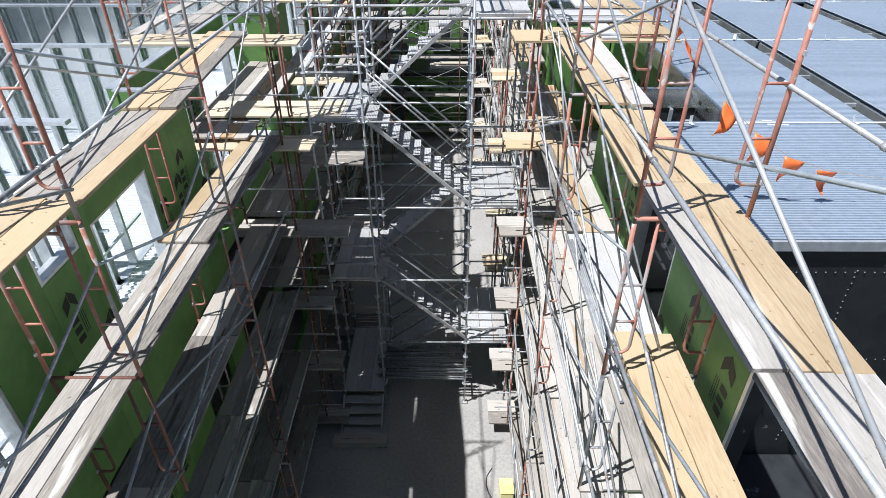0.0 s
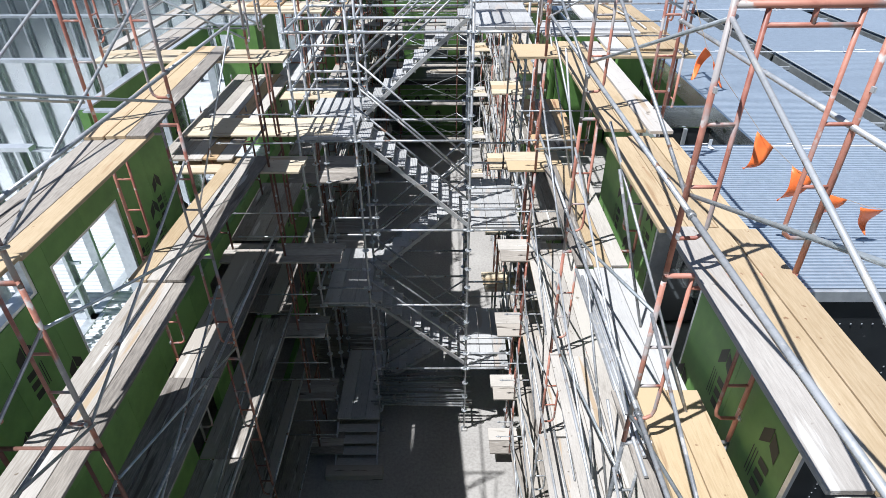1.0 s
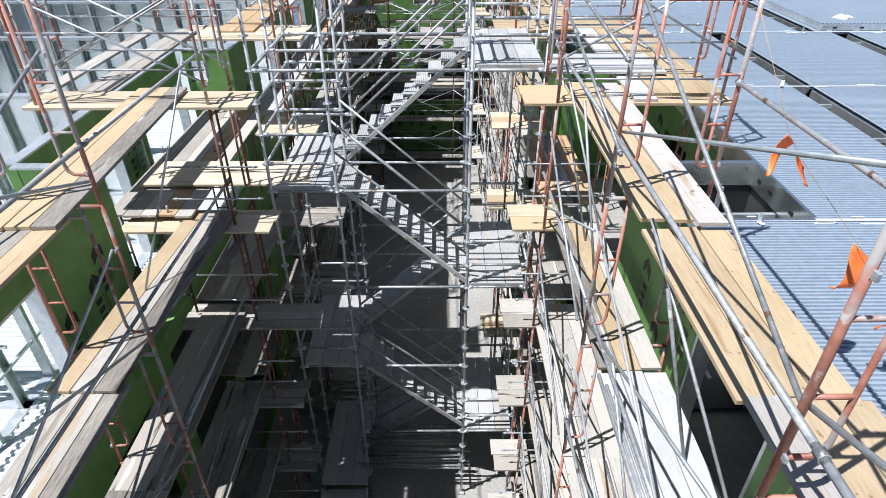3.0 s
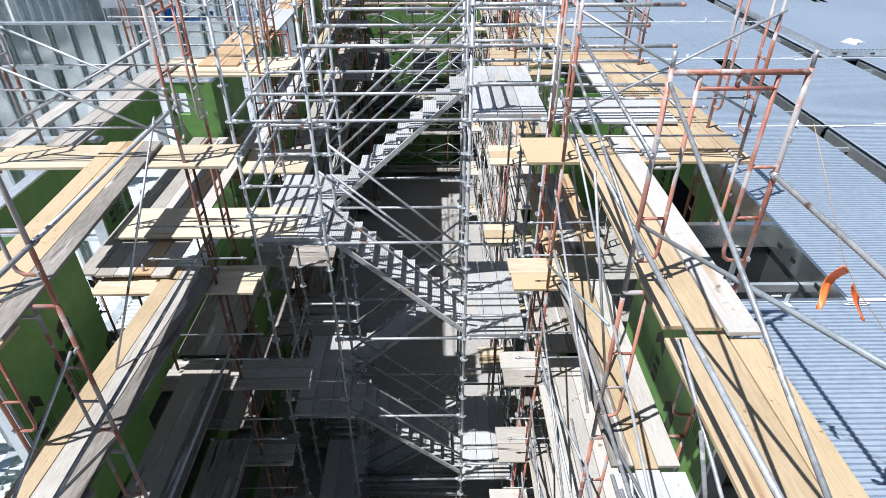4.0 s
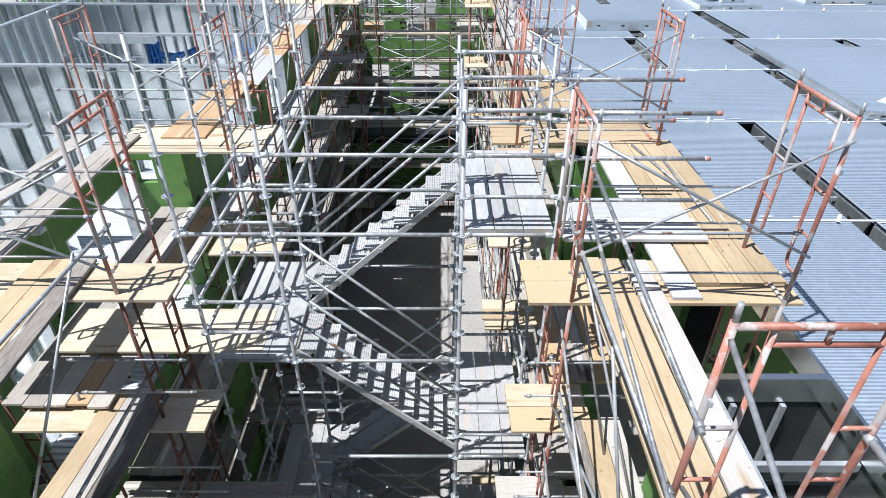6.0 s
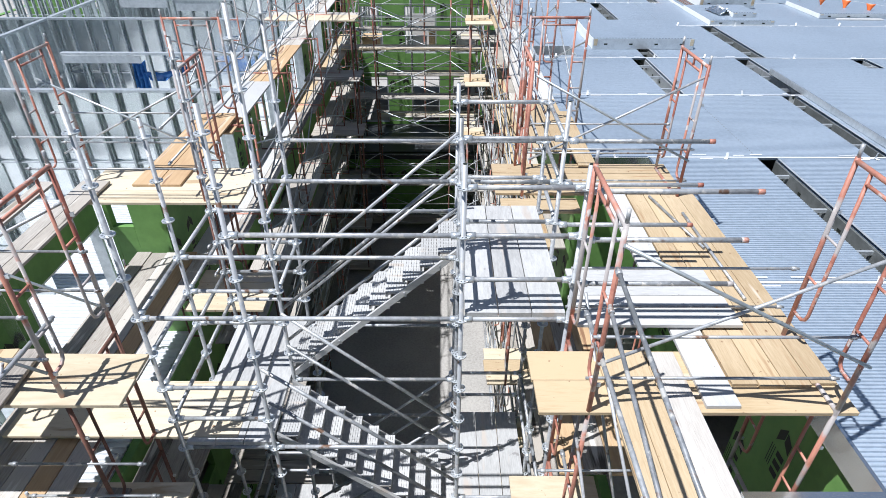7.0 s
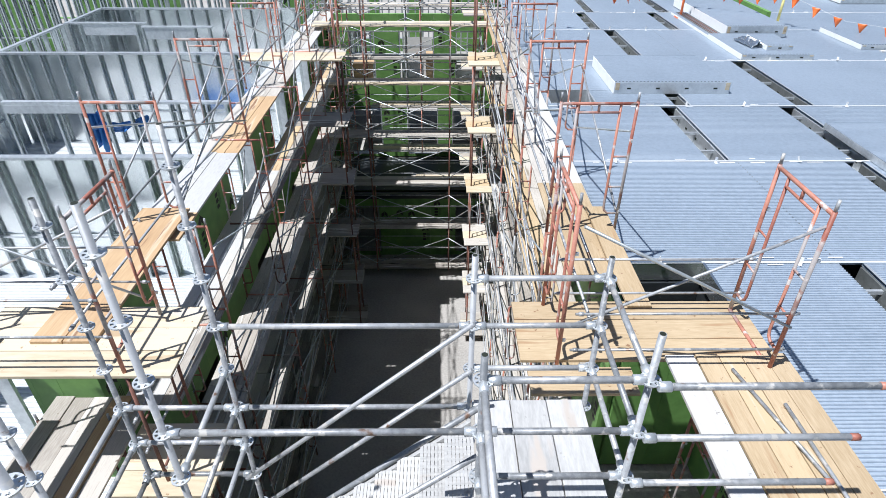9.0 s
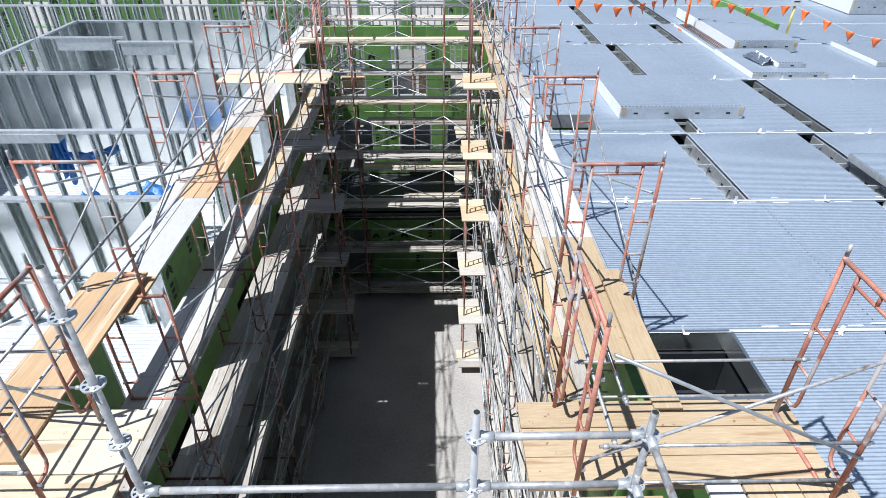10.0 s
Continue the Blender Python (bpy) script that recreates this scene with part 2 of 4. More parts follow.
def hole_frame(parent, origin, along, out, a, b, lo, hi):
    """Galvanised studs and tracks that line an opening, with studs standing inside it."""
    along, out = Vector(along), Vector(out)
    turn = Matrix((out, along, Vector((0, 0, 1)))).transposed().to_4x4()
    for name, x in (("jamb", (a, a + 0.05)), ("jamb", (b - 0.05, b))):
        ob = part(name, box(-0.2, x[0], lo, -0.01, x[1], hi), GALV, parent)
        ob.matrix_basis = Matrix.Translation(Vector(origin)) @ turn
    for name, z in (("sill_track", (lo, lo + 0.04)), ("head_track", (hi - 0.04, hi))):
        ob = part(name, box(-0.2, a + 0.05, z[0], -0.01, b - 0.05, z[1]), GALV, parent)
        ob.matrix_basis = Matrix.Translation(Vector(origin)) @ turn


# west wall of the court, with a recess from -3.5 to 2.0
west = thing("wall_west", "green glass-mat sheathing boards with dark printed marks", "wall", kind="structure")
W_HOLES = [(-10.4, -8.95, 6.6, 7.9), (-7.95, -7.15, 8.3, 8.85), (-6.85, -5.27, 6.5, 8.43), (3.88, 5.93, 6.2, 8.88), (7.95, 9.85, 6.2, 8.88), (11.75, 13.6, 6.2, 8.88), (15.3, 17.3, 6.2, 8.88), (18.4, 19.6, 6.2, 8.7)]
boards(west, (WEST, 0, 0), (0, 1, 0), (1, 0, 0), wall_spans(-14, -3.5, 6.0, 9.0, W_HOLES[:3]) + wall_spans(2.0, NORTH, 6.0, 9.0, W_HOLES[3:]), 3)
for lo in (0.0, 3.0):
    boards(west, (WEST, 0, 0), (0, 1, 0), (1, 0, 0), wall_spans(-14, NORTH, lo, lo + 3.0, [(-9, -7.6, lo + 0.5, lo + 2.4), (-5.5, -4.2, lo + 0.1, lo + 2.4), (-3.4, 1.2, lo + 0.1, lo + 2.6), (4.2, 5.6, lo + 0.7, lo + 2.4), (8.6, 10.0, lo + 0.7, lo + 2.4), (12.8, 14.2, lo + 0.7, lo + 2.4)]), 5 + int(lo))
for a, b, lo, hi in W_HOLES:
    hole_frame(west, (WEST, 0, 0), (0, 1, 0), (1, 0, 0), a, b, lo, hi)
boards(west, (WEST, 2.0, 0), (-1, 0, 0), (0, -1, 0), wall_spans(0, 0.97, 6.0, 9.0, [(0.55, 0.9, 8.35, 8.8)]), 8)
boards(west, (-5.95, 0, 0), (0, 1, 0), (1, 0, 0), wall_spans(-3.5, 1.98, 6.0, 9.0, [(-2.05, -1.02, 6.0, 8.42), (-0.1, 1.98, 6.0, 8.42)]), 9)
for a, b in ((-2.05, -1.02), (-0.1, 1.97)):
    hole_frame(west, (-5.95, 0, 0), (0, 1, 0), (1, 0, 0), a, b, 6.0, 8.42)

for x, spans in ((WEST - 0.15, ((-14, -3.5), (2.0, NORTH))), (-6.10, ((-3.5, 1.98),))):
    for y0, y1 in spans:
        part("top_track", box(x, y0, 9.002, x + 0.17, y1, 9.03), GALV, west)
part("top_track", box(-5.93, -3.64, 9.002, WEST - 0.155, -3.49, 9.03), GALV, west)
part("top_track", box(-5.93, 1.99, 9.002, WEST - 0.155, 2.15, 9.03), GALV, west)
boards(west, (WEST, -3.5, 0), (-1, 0, 0), (0, 1, 0), [(0.15, 0.97, 6.0, 9.0)], 10)
# east wall
east = thing("wall_east", "green glass-mat sheathing boards with dark printed marks", "wall", kind="structure")
E_HOLES = [(-7.45, -6.0, 6.0, 8.6), (-3.5, 2.25, 6.0, 8.95), (7.5, 8.6, 6.6, 8.6), (11.5, 12.6, 6.6, 8.6), (14.6, 15.8, 6.4, 8.6), (17.6, 19.2, 6.4, 8.6)]
boards(east, (EAST, 0, 0), (0, 1, 0), (-1, 0, 0), wall_spans(-9.38, NORTH, 6.0, 8.95, E_HOLES), 13)
for lo in (0.0, 3.0):
    boards(east, (EAST, 0, 0), (0, 1, 0), (-1, 0, 0), wall_spans(-9.38, NORTH, lo, lo + 3.0, [(-7.6, -6.2, lo + 0.5, lo + 2.4), (-4.6, -3.4, lo + 0.1, lo + 2.4), (-1.9, -0.6, lo + 0.1, lo + 2.5), (4.2, 5.6, lo + 0.7, lo + 2.4), (9.0, 10.4, lo + 0.7, lo + 2.4)]), 15 + int(lo))
for a, b, lo, hi in E_HOLES[:1] + E_HOLES[2:]:
    hole_frame(east, (EAST, 0, 0), (0, 1, 0), (-1, 0, 0), a, b, lo, hi)
part("corner_stud", box(EAST, -9.43, 0.0, EAST + 0.03, -9.385, 8.95), GALV, east)
part("end_membrane", box(EAST + 0.031, -9.42, 0.0, EAST + 0.2, -9.385, 8.95), DARK, east)

# north end: a low wall in front, the upper storeys set back behind a terrace
north = thing("wall_north", "green sheathing boards across the far end of the court", "wall", kind="structure")
N_HOLES = [(1.02, 2.06, 6.35, 8.35), (3.03, 4.44, 6.35, 8.36), (5.30, 6.30, 6.35, 8.35)]
N_LOW = [(0.5, 2.2, 3.1, 5.3), (3.3, 4.6, 3.1, 5.35), (5.2, 6.5, 3.1, 5.3)]
boards(north, (WEST, NORTH, 0), (1, 0, 0), (0, -1, 0), wall_spans(0, 6.95, 6.0, 9.0, N_HOLES), 23)
boards(north, (WEST, NORTH, 0), (1, 0, 0), (0, -1, 0), wall_spans(0, 6.95, 3.0, 6.0, N_LOW), 24)
boards(north, (WEST, 17.1, 0), (1, 0, 0), (0, -1, 0), wall_spans(0, 6.95, 0.0, 3.0, [(0.6, 2.2, 0.1, 2.3), (5.3, 6.6, 0.1, 2.3)]), 25)
for a, b, lo, hi in N_HOLES + N_LOW:
    hole_frame(north, (WEST, NORTH, 0), (1, 0, 0), (0, -1, 0), a, b, lo, hi)
terrace = mesh_object("floor_terrace", box(WEST + 0.01, 16.9, 2.80, EAST - 0.01, NORTH - 0.16, 3.0), DARK)
tagged(terrace, "dark membrane terrace below the end wall", "floor", kind="structure")
for z in (3.0, 6.0):
    ob = mesh_object("floor_behind", box(-4.8, NORTH + 0.01, z - 0.2, 2.2, 26.3, z - 0.03), CONCRETE)
    tagged(ob, "concrete storey floor behind the end wall", "floor", kind="structure")

# south wall far behind the camera, and the dark recess beside the court
south = mesh_object("wall_south", box(-4.9, -22.3, 0, 2.6, -22.0, 9.0), BOARD)
tagged(south, "green board wall closing the court", "wall", kind="structure")
recess = mesh_object("wall_recess", box(2.32, -8.055, 0.0, 30.0, -7.96, 8.95), DARK)
tagged(recess, "black membrane wall below the roof edge", "wall", kind="structure")
bm = bmesh.new()
dots = random.Random(8)
for i in range(6):
    for j in range(34):
        x, z = 2.5 + 1.22 * i + dots.uniform(-0.01, 0.01), 6.0 + 0.08 * j
        add_box(bm, x, -8.066, z, x + 0.012, -8.060, z + 0.012)
for i in range(70):
    for z in (8.62, 7.4):
        x = 2.4 + 0.1 * i
        add_box(bm, x, -8.066, z, x + 0.012, -8.060, z + 0.012)
tagged(mesh_object("screw_heads", bm, GALV), "rows of pale screw heads in the black membrane", "screws", kind="stuff")
rfloor = mesh_object("recess_floor", box(EAST + 0.02, -22, 5.6, 16.0, -8.1, 5.75), DARK)
tagged(rfloor, "dark lower roof in the recess", "floor", kind="structure")

# storey floors
for name, z in (("floor_lower", 3.0), ("floor_upper", FLOOR3)):
    for side, (x0, x1, y0) in (("west", (-26, WEST - 0.16, -22)), ("east", (EAST + 0.16, 30, -7.9))):
        ob = mesh_object(name + "_" + side, box(x0, y0, z - 0.25, x1, 34, z - 0.04), CONCRETE)
        tagged(ob, "concrete storey floor inside the unfinished building", "floor", kind="structure")
for name, (x0, x1, y0, y1) in (("wall_outer_west", (-26.3, -26, -22, 34)), ("wall_outer_east", (30, 30.3, -22, 34)), ("wall_back_west", (-26, WEST - 0.2, 34, 34.3)), ("wall_back_east", (EAST, 30, 34, 34.3)), ("wall_front_west", (-26, WEST - 0.2, -22.3, -22))):
    ob = mesh_object(name, box(x0, y0, 0, x1, y1, 6.0 if "west" in name else 8.9), BOARD)
    tagged(ob, "plain outer wall of the building", "wall", kind="structure")


def fluted(x0, x1, y0, y1, pitch=0.052, depth=0.022, base=0.03):
    """A sheet of fluted steel, ribs along x."""
    bm = bmesh.new()
    n = max(1, round((y1 - y0) / pitch))
    p = (y1 - y0) / n
    prof = []
    for i in range(n):
        y = y0 + i * p
        prof += [(y, depth), (y + p * 0.45, depth), (y + p * 0.55, 0.0), (y + p * 0.9, 0.0)]
    prof.append((y1, depth))
    a = [bm.verts.new((x0, y, z)) for y, z in prof]
    b = [bm.verts.new((x1, y, z)) for y, z in prof]
    for i in range(len(prof) - 1):
        bm.faces.new((a[i], b[i], b[i + 1], a[i + 1]))
    lo = [bm.verts.new(c) for c in ((x0, y0, -base), (x1, y0, -base), (x1, y1, -base), (x0, y1, -base))]
    bm.faces.new(lo[::-1])
    bm.faces.new((a[0], lo[0], lo[1], b[0]))
    bm.faces.new((b[-1], lo[2], lo[3], a[-1]))
    return bm


# upper floor of the west building: pale fluted deck, open to the sky
wdeck = mesh_object("floor_deck_west", fluted(-26, WEST - 0.15, -14, 24, pitch=0.11, depth=0.03), FLOORD)
wdeck.location.z = FLOOR3
tagged(wdeck, "pale fluted steel deck floor open to the sky", "floor", kind="structure")

# roof of the east building: fluted steel cassettes with slots between them
roof = thing("roof_deck", "bluish fluted galvanised steel roof deck with open slots", "roof", kind="structure")
ROWS_Y = [-8.05, -4.98, -0.45, 3.42, 6.93, 10.08, 14.0, 17.85, 20.75, 24.2, 27.7, 31.2, 34.0]
GAPS = {  # row: gaps in x (from, to)
    0: [(5.62, 5.98), (9.2, 9.6)], 1: [(5.62, 5.98), (9.2, 9.6)], 2: [(5.62, 5.98), (8.45, 8.85)], 3: [(7.75, 8.12)],
    4: [(5.10, 5.50), (7.98, 8.38), (11.2, 11.6)], 5: [(5.50, 5.86), (8.45, 8.88)], 6: [(5.57, 5.96), (8.9, 9.3)], 7: [(5.15, 5.5), (7.95, 8.3)], 8: [(5.6, 5.9), (8.5, 8.9)], 9: [(8.5, 8.9)], 10: [], 11: []}
CUTS = {(5, 0): (2.50, 3.58, 10.28, 11.25), (1, 0): (2.38, 3.6, -4.98, -0.45), (2, 0): (2.38, 3.62, -0.45, 3.42)}
dash, screws = random.Random(4), []
for r, (y0, y1) in enumerate(zip(ROWS_Y, ROWS_Y[1:])):
    at, k = 2.38, 0
    for a, b in GAPS[r] + [(30.0, 30.0)]:
        cut = CUTS.get((r, k))
        rects = [(at, a, y0, y1)]
        if cut:
            cx0, cx1, cy0, cy1 = cut
            rects = [(at, cx0, cy0, cy1), (cx1, a, cy0, cy1), (at, a, y0, cy0), (at, a, cy1, y1)]
        for x0, x1, ya, yb in rects:
            if x1 - x0 > 0.05 and yb - ya > 0.05:
                ob = part("deck_panel", fluted(x0 + 0.004, x1 - 0.004, ya + 0.008, yb - 0.008), DECK, roof)
                ob.location.z = ROOF
        at, k = b, k + 1
    # flat lap strip on each seam
    if r:
        ob = part("lap_strip", box(2.4, y0 - 0.025, ROOF + 0.024, 30, y0 + 0.025, ROOF + 0.028), FLOORD, roof)
        for i in range(34):
            x = 2.6 + dash.uniform(0, 16)
            if r in (2, 3) and x < 3.7:
                continue
            y, ln = y0 + dash.choice((-0.09, -0.06, 0.07, 0.1)) + dash.uniform(-0.02, 0.02), dash.uniform(0.06, 0.32)
            part("tape", box(x, y, ROOF + 0.024, x + ln, y + 0.022, ROOF + 0.030), WHITE, roof)
        for i in range(int((y1 - y0) / 0.1) if r in (3, 6) else 0):
            screws.append((5.62 if r == 3 else 7.3, y0 + 0.1 + 0.1 * i))
    for a, b in GAPS[r]:
        # slot walls: bright steel paints the lit row 4, dull steel the shaded ones
        part("edge_track", box(a, y0 + 0.05, ROOF - 0.20, a + 0.03, y1 - 0.05, ROOF - 0.032), DULL, roof)
        part("edge_track", box(b - 0.03, y0 + 0.05, ROOF - 0.36, b, y1 - 0.05, ROOF - 0.032), GALV if r == 4 else DULL, roof)
        part("edge_flange", box(b - 0.12, y0 + 0.05, ROOF - 0.364, b - 0.03, y1 - 0.05, ROOF - 0.36), GALV, roof)
        for j in range(int((y1 - y0) / 0.6)):
            y = y0 + 0.4 + 0.6 * j
            # no cut: a black plate paints the dark inside of a punched hole
            part("punch_hole", box(b - 0.034, y, ROOF - 0.22, b - 0.0305, y + 0.09, ROOF - 0.17), INK, roof)
        part("edge_lip", box(b - 0.012, y0 + 0.05, ROOF + 0.024, b + 0.03, y1 - 0.05, ROOF + 0.028), GALV, roof)
        # black sheet below the slot, painted stand-in for the shade inside
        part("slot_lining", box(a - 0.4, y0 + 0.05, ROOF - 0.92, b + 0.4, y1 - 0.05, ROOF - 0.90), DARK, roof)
        for j in range(3):
            y = y0 + (j + 0.7) * (y1 - y0) / 3.2
            part("strut", box(a + 0.03, y, ROOF - 0.12, b - 0.03, y + 0.05, ROOF - 0.06), GALV, roof)
for x0, y0, x1, y1 in ((2.46, 10.24, 3.62, 10.28), (2.46, 11.25, 3.62, 11.29), (2.46, 10.28, 2.50, 11.25), (3.58, 10.28, 3.62, 11.25)):
    part("shaft_edge", box(x0, y0, ROOF - 0.3, x1, y1, ROOF + 0.035), GALV, roof)
part("shaft_lining", box(2.50, 11.29, FLOOR3, 3.58, 11.33, ROOF - 0.05), BOARD, roof)
# added black sheets: the shade down the shaft put into colour
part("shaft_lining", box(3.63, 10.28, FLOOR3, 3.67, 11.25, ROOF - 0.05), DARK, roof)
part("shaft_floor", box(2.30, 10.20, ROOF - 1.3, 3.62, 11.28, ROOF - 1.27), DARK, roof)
bm = bmesh.new()
for x, y in screws:
    add_box(bm, x - 0.008, y, ROOF + 0.024, x + 0.008, y + 0.03, ROOF + 0.026)
tagged(part("screw_line", bm, DULL, roof), kind="stuff")
# edge of the recess in the roof, with its two open shafts
for x0, y0, x1, y1 in ((3.6, -4.95, 3.64, 3.4), (2.38, -5.0, 3.6, -4.96), (2.38, -3.56, 3.6, -3.48), (2.38, 2.22, 3.6, 2.30), (2.38, 3.40, 3.6, 3.44)):
    part("shaft_edge", box(x0, y0, ROOF - 0.28, x1, y1, ROOF + 0.035), SHEET, roof)
for y0, y1 in ((-4.95, -3.57), (2.31, 3.39)):
    part("edge_track", box(2.38, y0, ROOF - 0.22, 2.44, y1, ROOF + 0.01), GALV, roof)
# DARK linings, floors and joists paint the shade of the open shafts
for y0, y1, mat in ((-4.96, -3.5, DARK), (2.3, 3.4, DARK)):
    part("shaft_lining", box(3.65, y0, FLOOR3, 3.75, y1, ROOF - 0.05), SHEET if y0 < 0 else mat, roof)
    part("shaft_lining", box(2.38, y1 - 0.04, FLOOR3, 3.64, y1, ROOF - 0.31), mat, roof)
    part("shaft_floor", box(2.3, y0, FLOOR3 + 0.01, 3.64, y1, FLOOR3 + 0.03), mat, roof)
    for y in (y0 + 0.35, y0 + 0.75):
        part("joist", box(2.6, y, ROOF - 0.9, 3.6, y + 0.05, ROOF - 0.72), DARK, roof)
for x in (2.7, 3.2):
    part("shaft_stud", box(x, -3.62, FLOOR3 + 0.03, x + 0.05, -3.57, ROOF - 0.29), GALV, roof)
part("shaft_rail", box(2.45, -4.30, ROOF - 0.40, 3.6, -4.25, ROOF - 0.30), GALV, roof)
for y in (-4.6, -4.1, -3.8):
    # black plates on the edge paint the shade inside punched holes
    part("punch_hole", box(3.595, y, ROOF - 0.16, 3.599, y + 0.09, ROOF - 0.11), INK, roof)
boards(east, (3.65, 0, 0), (0, 1, 0), (-1, 0, 0), wall_spans(-3.48, 2.2, 6.0, 8.68, [(-1.4, -0.3, 6.0, 8.2)]), 33)
boards(east, (EAST + 0.16, 2.2, 0), (1, 0, 0), (0, -1, 0), [(0.0, 1.35, 6.0, 8.68)], 34)
for y0, y1 in ((-8.1, -5.0), (3.44, NORTH)):
    part("edge_angle", box(2.26, y0, ROOF - 0.2, 2.375, y1, ROOF + 0.025), GALV, roof)
part("edge_track", box(2.38, -8.1, ROOF - 0.09, 30, -8.06, ROOF + 0.02), GALV, roof)


def cassette(x0, y0, x1, y1, z0, z1, label, side=WHITE):
    """A raised roof cassette: fluted top on a punched steel edge; side: west edge, white paints the sun on it."""
    c = thing("roof_cassette", label, "roof panel", "raised roof cassettes")
    ob = part("top_sheet", fluted(x0, x1, y0, y1), DECK, c)
    ob.location.z = z1
    for a in ((x0, y0 - 0.012, x1, y0), (x0, y1, x1, y1 + 0.012), (x0 - 0.012, y0, x0, y1), (x1, y0, x1 + 0.012, y1)):
        # west edge in side's material: its sunlit brightness is painted white
        part("edge_track", box(a[0], a[1], z0, a[2], a[3], z1 + 0.012), side if a[2] == x0 else GALV, c)
    n = max(1, int((x1 - x0) / 0.6))
    for x in (x0 + 0.02, x1 - 0.12):
        part("wood_block", box(x, y0 - 0.02, z0 + 0.1, x + 0.1, y0 - 0.0125, z1), PLY, c, "pale yellow end block")
    bm = bmesh.new()
    for i in range(int((x1 - x0) / 0.09)):
        add_box(bm, x0 + 0.09 * i, y0 + 0.004, z1 + 0.0225, x0 + 0.09 * i + 0.04, y0 + 0.03, z1 + 0.026)
    tagged(part("seam_strip", bm, INK, c), kind="stuff")
    for i in range(n):
        x = x0 + (i + 0.5) * (x1 - x0) / n
        # punched hole as a black plate, its inner shade painted on
        part("punch_hole", box(x - 0.05, y0 - 0.016, (z0 + z1) / 2 - 0.02, x + 0.05, y0 - 0.0125, (z0 + z1) / 2 + 0.02), INK, c)
    return c


cassette(4.20, 10.96, 7.13, 13.4, ROOF + 0.03, ROOF + 0.31, "raised galvanised roof cassette with punched edges")
cassette(8.28, 3.55, 12.6, 8.62, ROOF + 0.03, ROOF + 0.15, "wide raised roof cassette with punched edges", GALV)
cassette(8.80, 14.05, 10.95, 16.62, ROOF + 0.03, ROOF + 0.17, "low galvanised roof cassette with punched edges")
cassette(8.82, 16.66, 9.36, 20.4, ROOF + 0.03, ROOF + 0.10, "narrow galvanised tray along a roof cassette")
cassette(9.72, 14.5, 10.5, 15.9, ROOF + 0.20, ROOF + 0.32, "small deck panel lying on a raised roof cassette")
cassette(9.42, 16.75, 11.45, 21.9, ROOF + 0.05, ROOF + 0.38, "raised galvanised roof cassette with punched edges")
cassette(13.1, 15.2, 16.5, 17.6, ROOF + 0.03, ROOF + 0.16, "low galvanised roof cassette with punched edges")
cassette(16.6, 22.4, 23, 28, ROOF + 0.05, ROOF + 0.55, "large raised roof cassette of galvanised steel")
for i in range(5):
    bar("steel_strip", (8.95 + 0.08 * i, 16.75, ROOF + 0.14), (8.95 + 0.08 * i, 20.2, ROOF + 0.14), 0.016, (DULL, RUST)[i % 2], "long steel strip stored in a roof tray", "steel strip", "stored steel strips", 6)
for x0, x1, y, lab in ((13.6, 15.2, 14.9, "white painted plank lying on the roof deck"),):
    ob = mesh_object("loose_plank", box(x0, y, ROOF + 0.023, x1, y + 0.16, ROOF + 0.06, 0.004), BOARDW)
    tagged(ob, lab, "plank")


# ---- scaffold kit ----
def scaffold_frame(mat, label):
    """A walk-through frame, 0.9 wide and one step high: legs, head bar, inner ladder legs with rungs."""
    f = thing("walk_through_scaffold", label, "scaffold", "scaffold sections")
    w, h = 0.93, STEP
    for x in (0, w):
        leg = part("leg", tube([(x, 0, -0.04), (x, 0, h + 0.03)], 0.0215), mat, f)
        for z in (0.34, 1.36):
            part("lock_tab", box(x - 0.008, -0.052, z, x + 0.008, -0.02, z + 0.035), GALV, leg)
        part("pin", tube([(x, 0, h + 0.03), (x, 0, h + 0.14)], 0.016, 6), TUBE, leg)
    part("head_bar", tube([(0, 0, h), (w, 0, h)], 0.0215), mat, f)
    d = 0.2
    part("brace_bar", tube([(d, 0, h - 0.11), (w - d, 0, h - 0.11)], 0.016, 6), mat, f)
    part("strut", tube([(w / 2, 0, h - 0.11), (w / 2, 0, h)], 0.016, 6), mat, f)
    for s, x in ((1, 0), (-1, w)):
        xi = x + s * d
        part("ladder_leg", tube([(xi, 0, h - 0.01), (xi, 0, 0.42), (xi - s * 0.015, 0, 0.36), (xi - s * 0.06, 0, 0.325), (x, 0, 0.32)], 0.0165, 6), mat, f)
        for z in (0.72, 1.15):
            part("rung", tube([(x, 0, z), (xi, 0, z)], 0.0135, 6), mat, f)
    return f


FRAMES = [scaffold_frame(RED, "worn red-orange steel scaffold frame with ladder rungs"),
          scaffold_frame(TUBE, "grey galvanised steel scaffold frame with ladder rungs"),
          scaffold_frame(RUST, "dark rusty steel scaffold frame with ladder rungs")]
used = [False, False, False]


def put_frame(kind, x, y, z, turned=False):
    m = pose(x, y, z - 0.02, 0, 0, 90 if turned else 0)
    if not used[kind]:
        used[kind] = True
        FRAMES[kind].matrix_basis = m
    else:
        copy_thing(FRAMES[kind], m)


def cross_brace(length, height=1.12):
    b = thing("cross_brace", "thin galvanised cross brace between scaffold frames", "brace", "cross braces")
    part("rod", tube([(0, 0, 0), (0, length, height)], 0.0155, 6), TUBE, b)
    part("rod", tube([(0.03, 0, height), (0.03, length, 0)], 0.0155, 6), STUD, b)
    return b


BRACES = {}


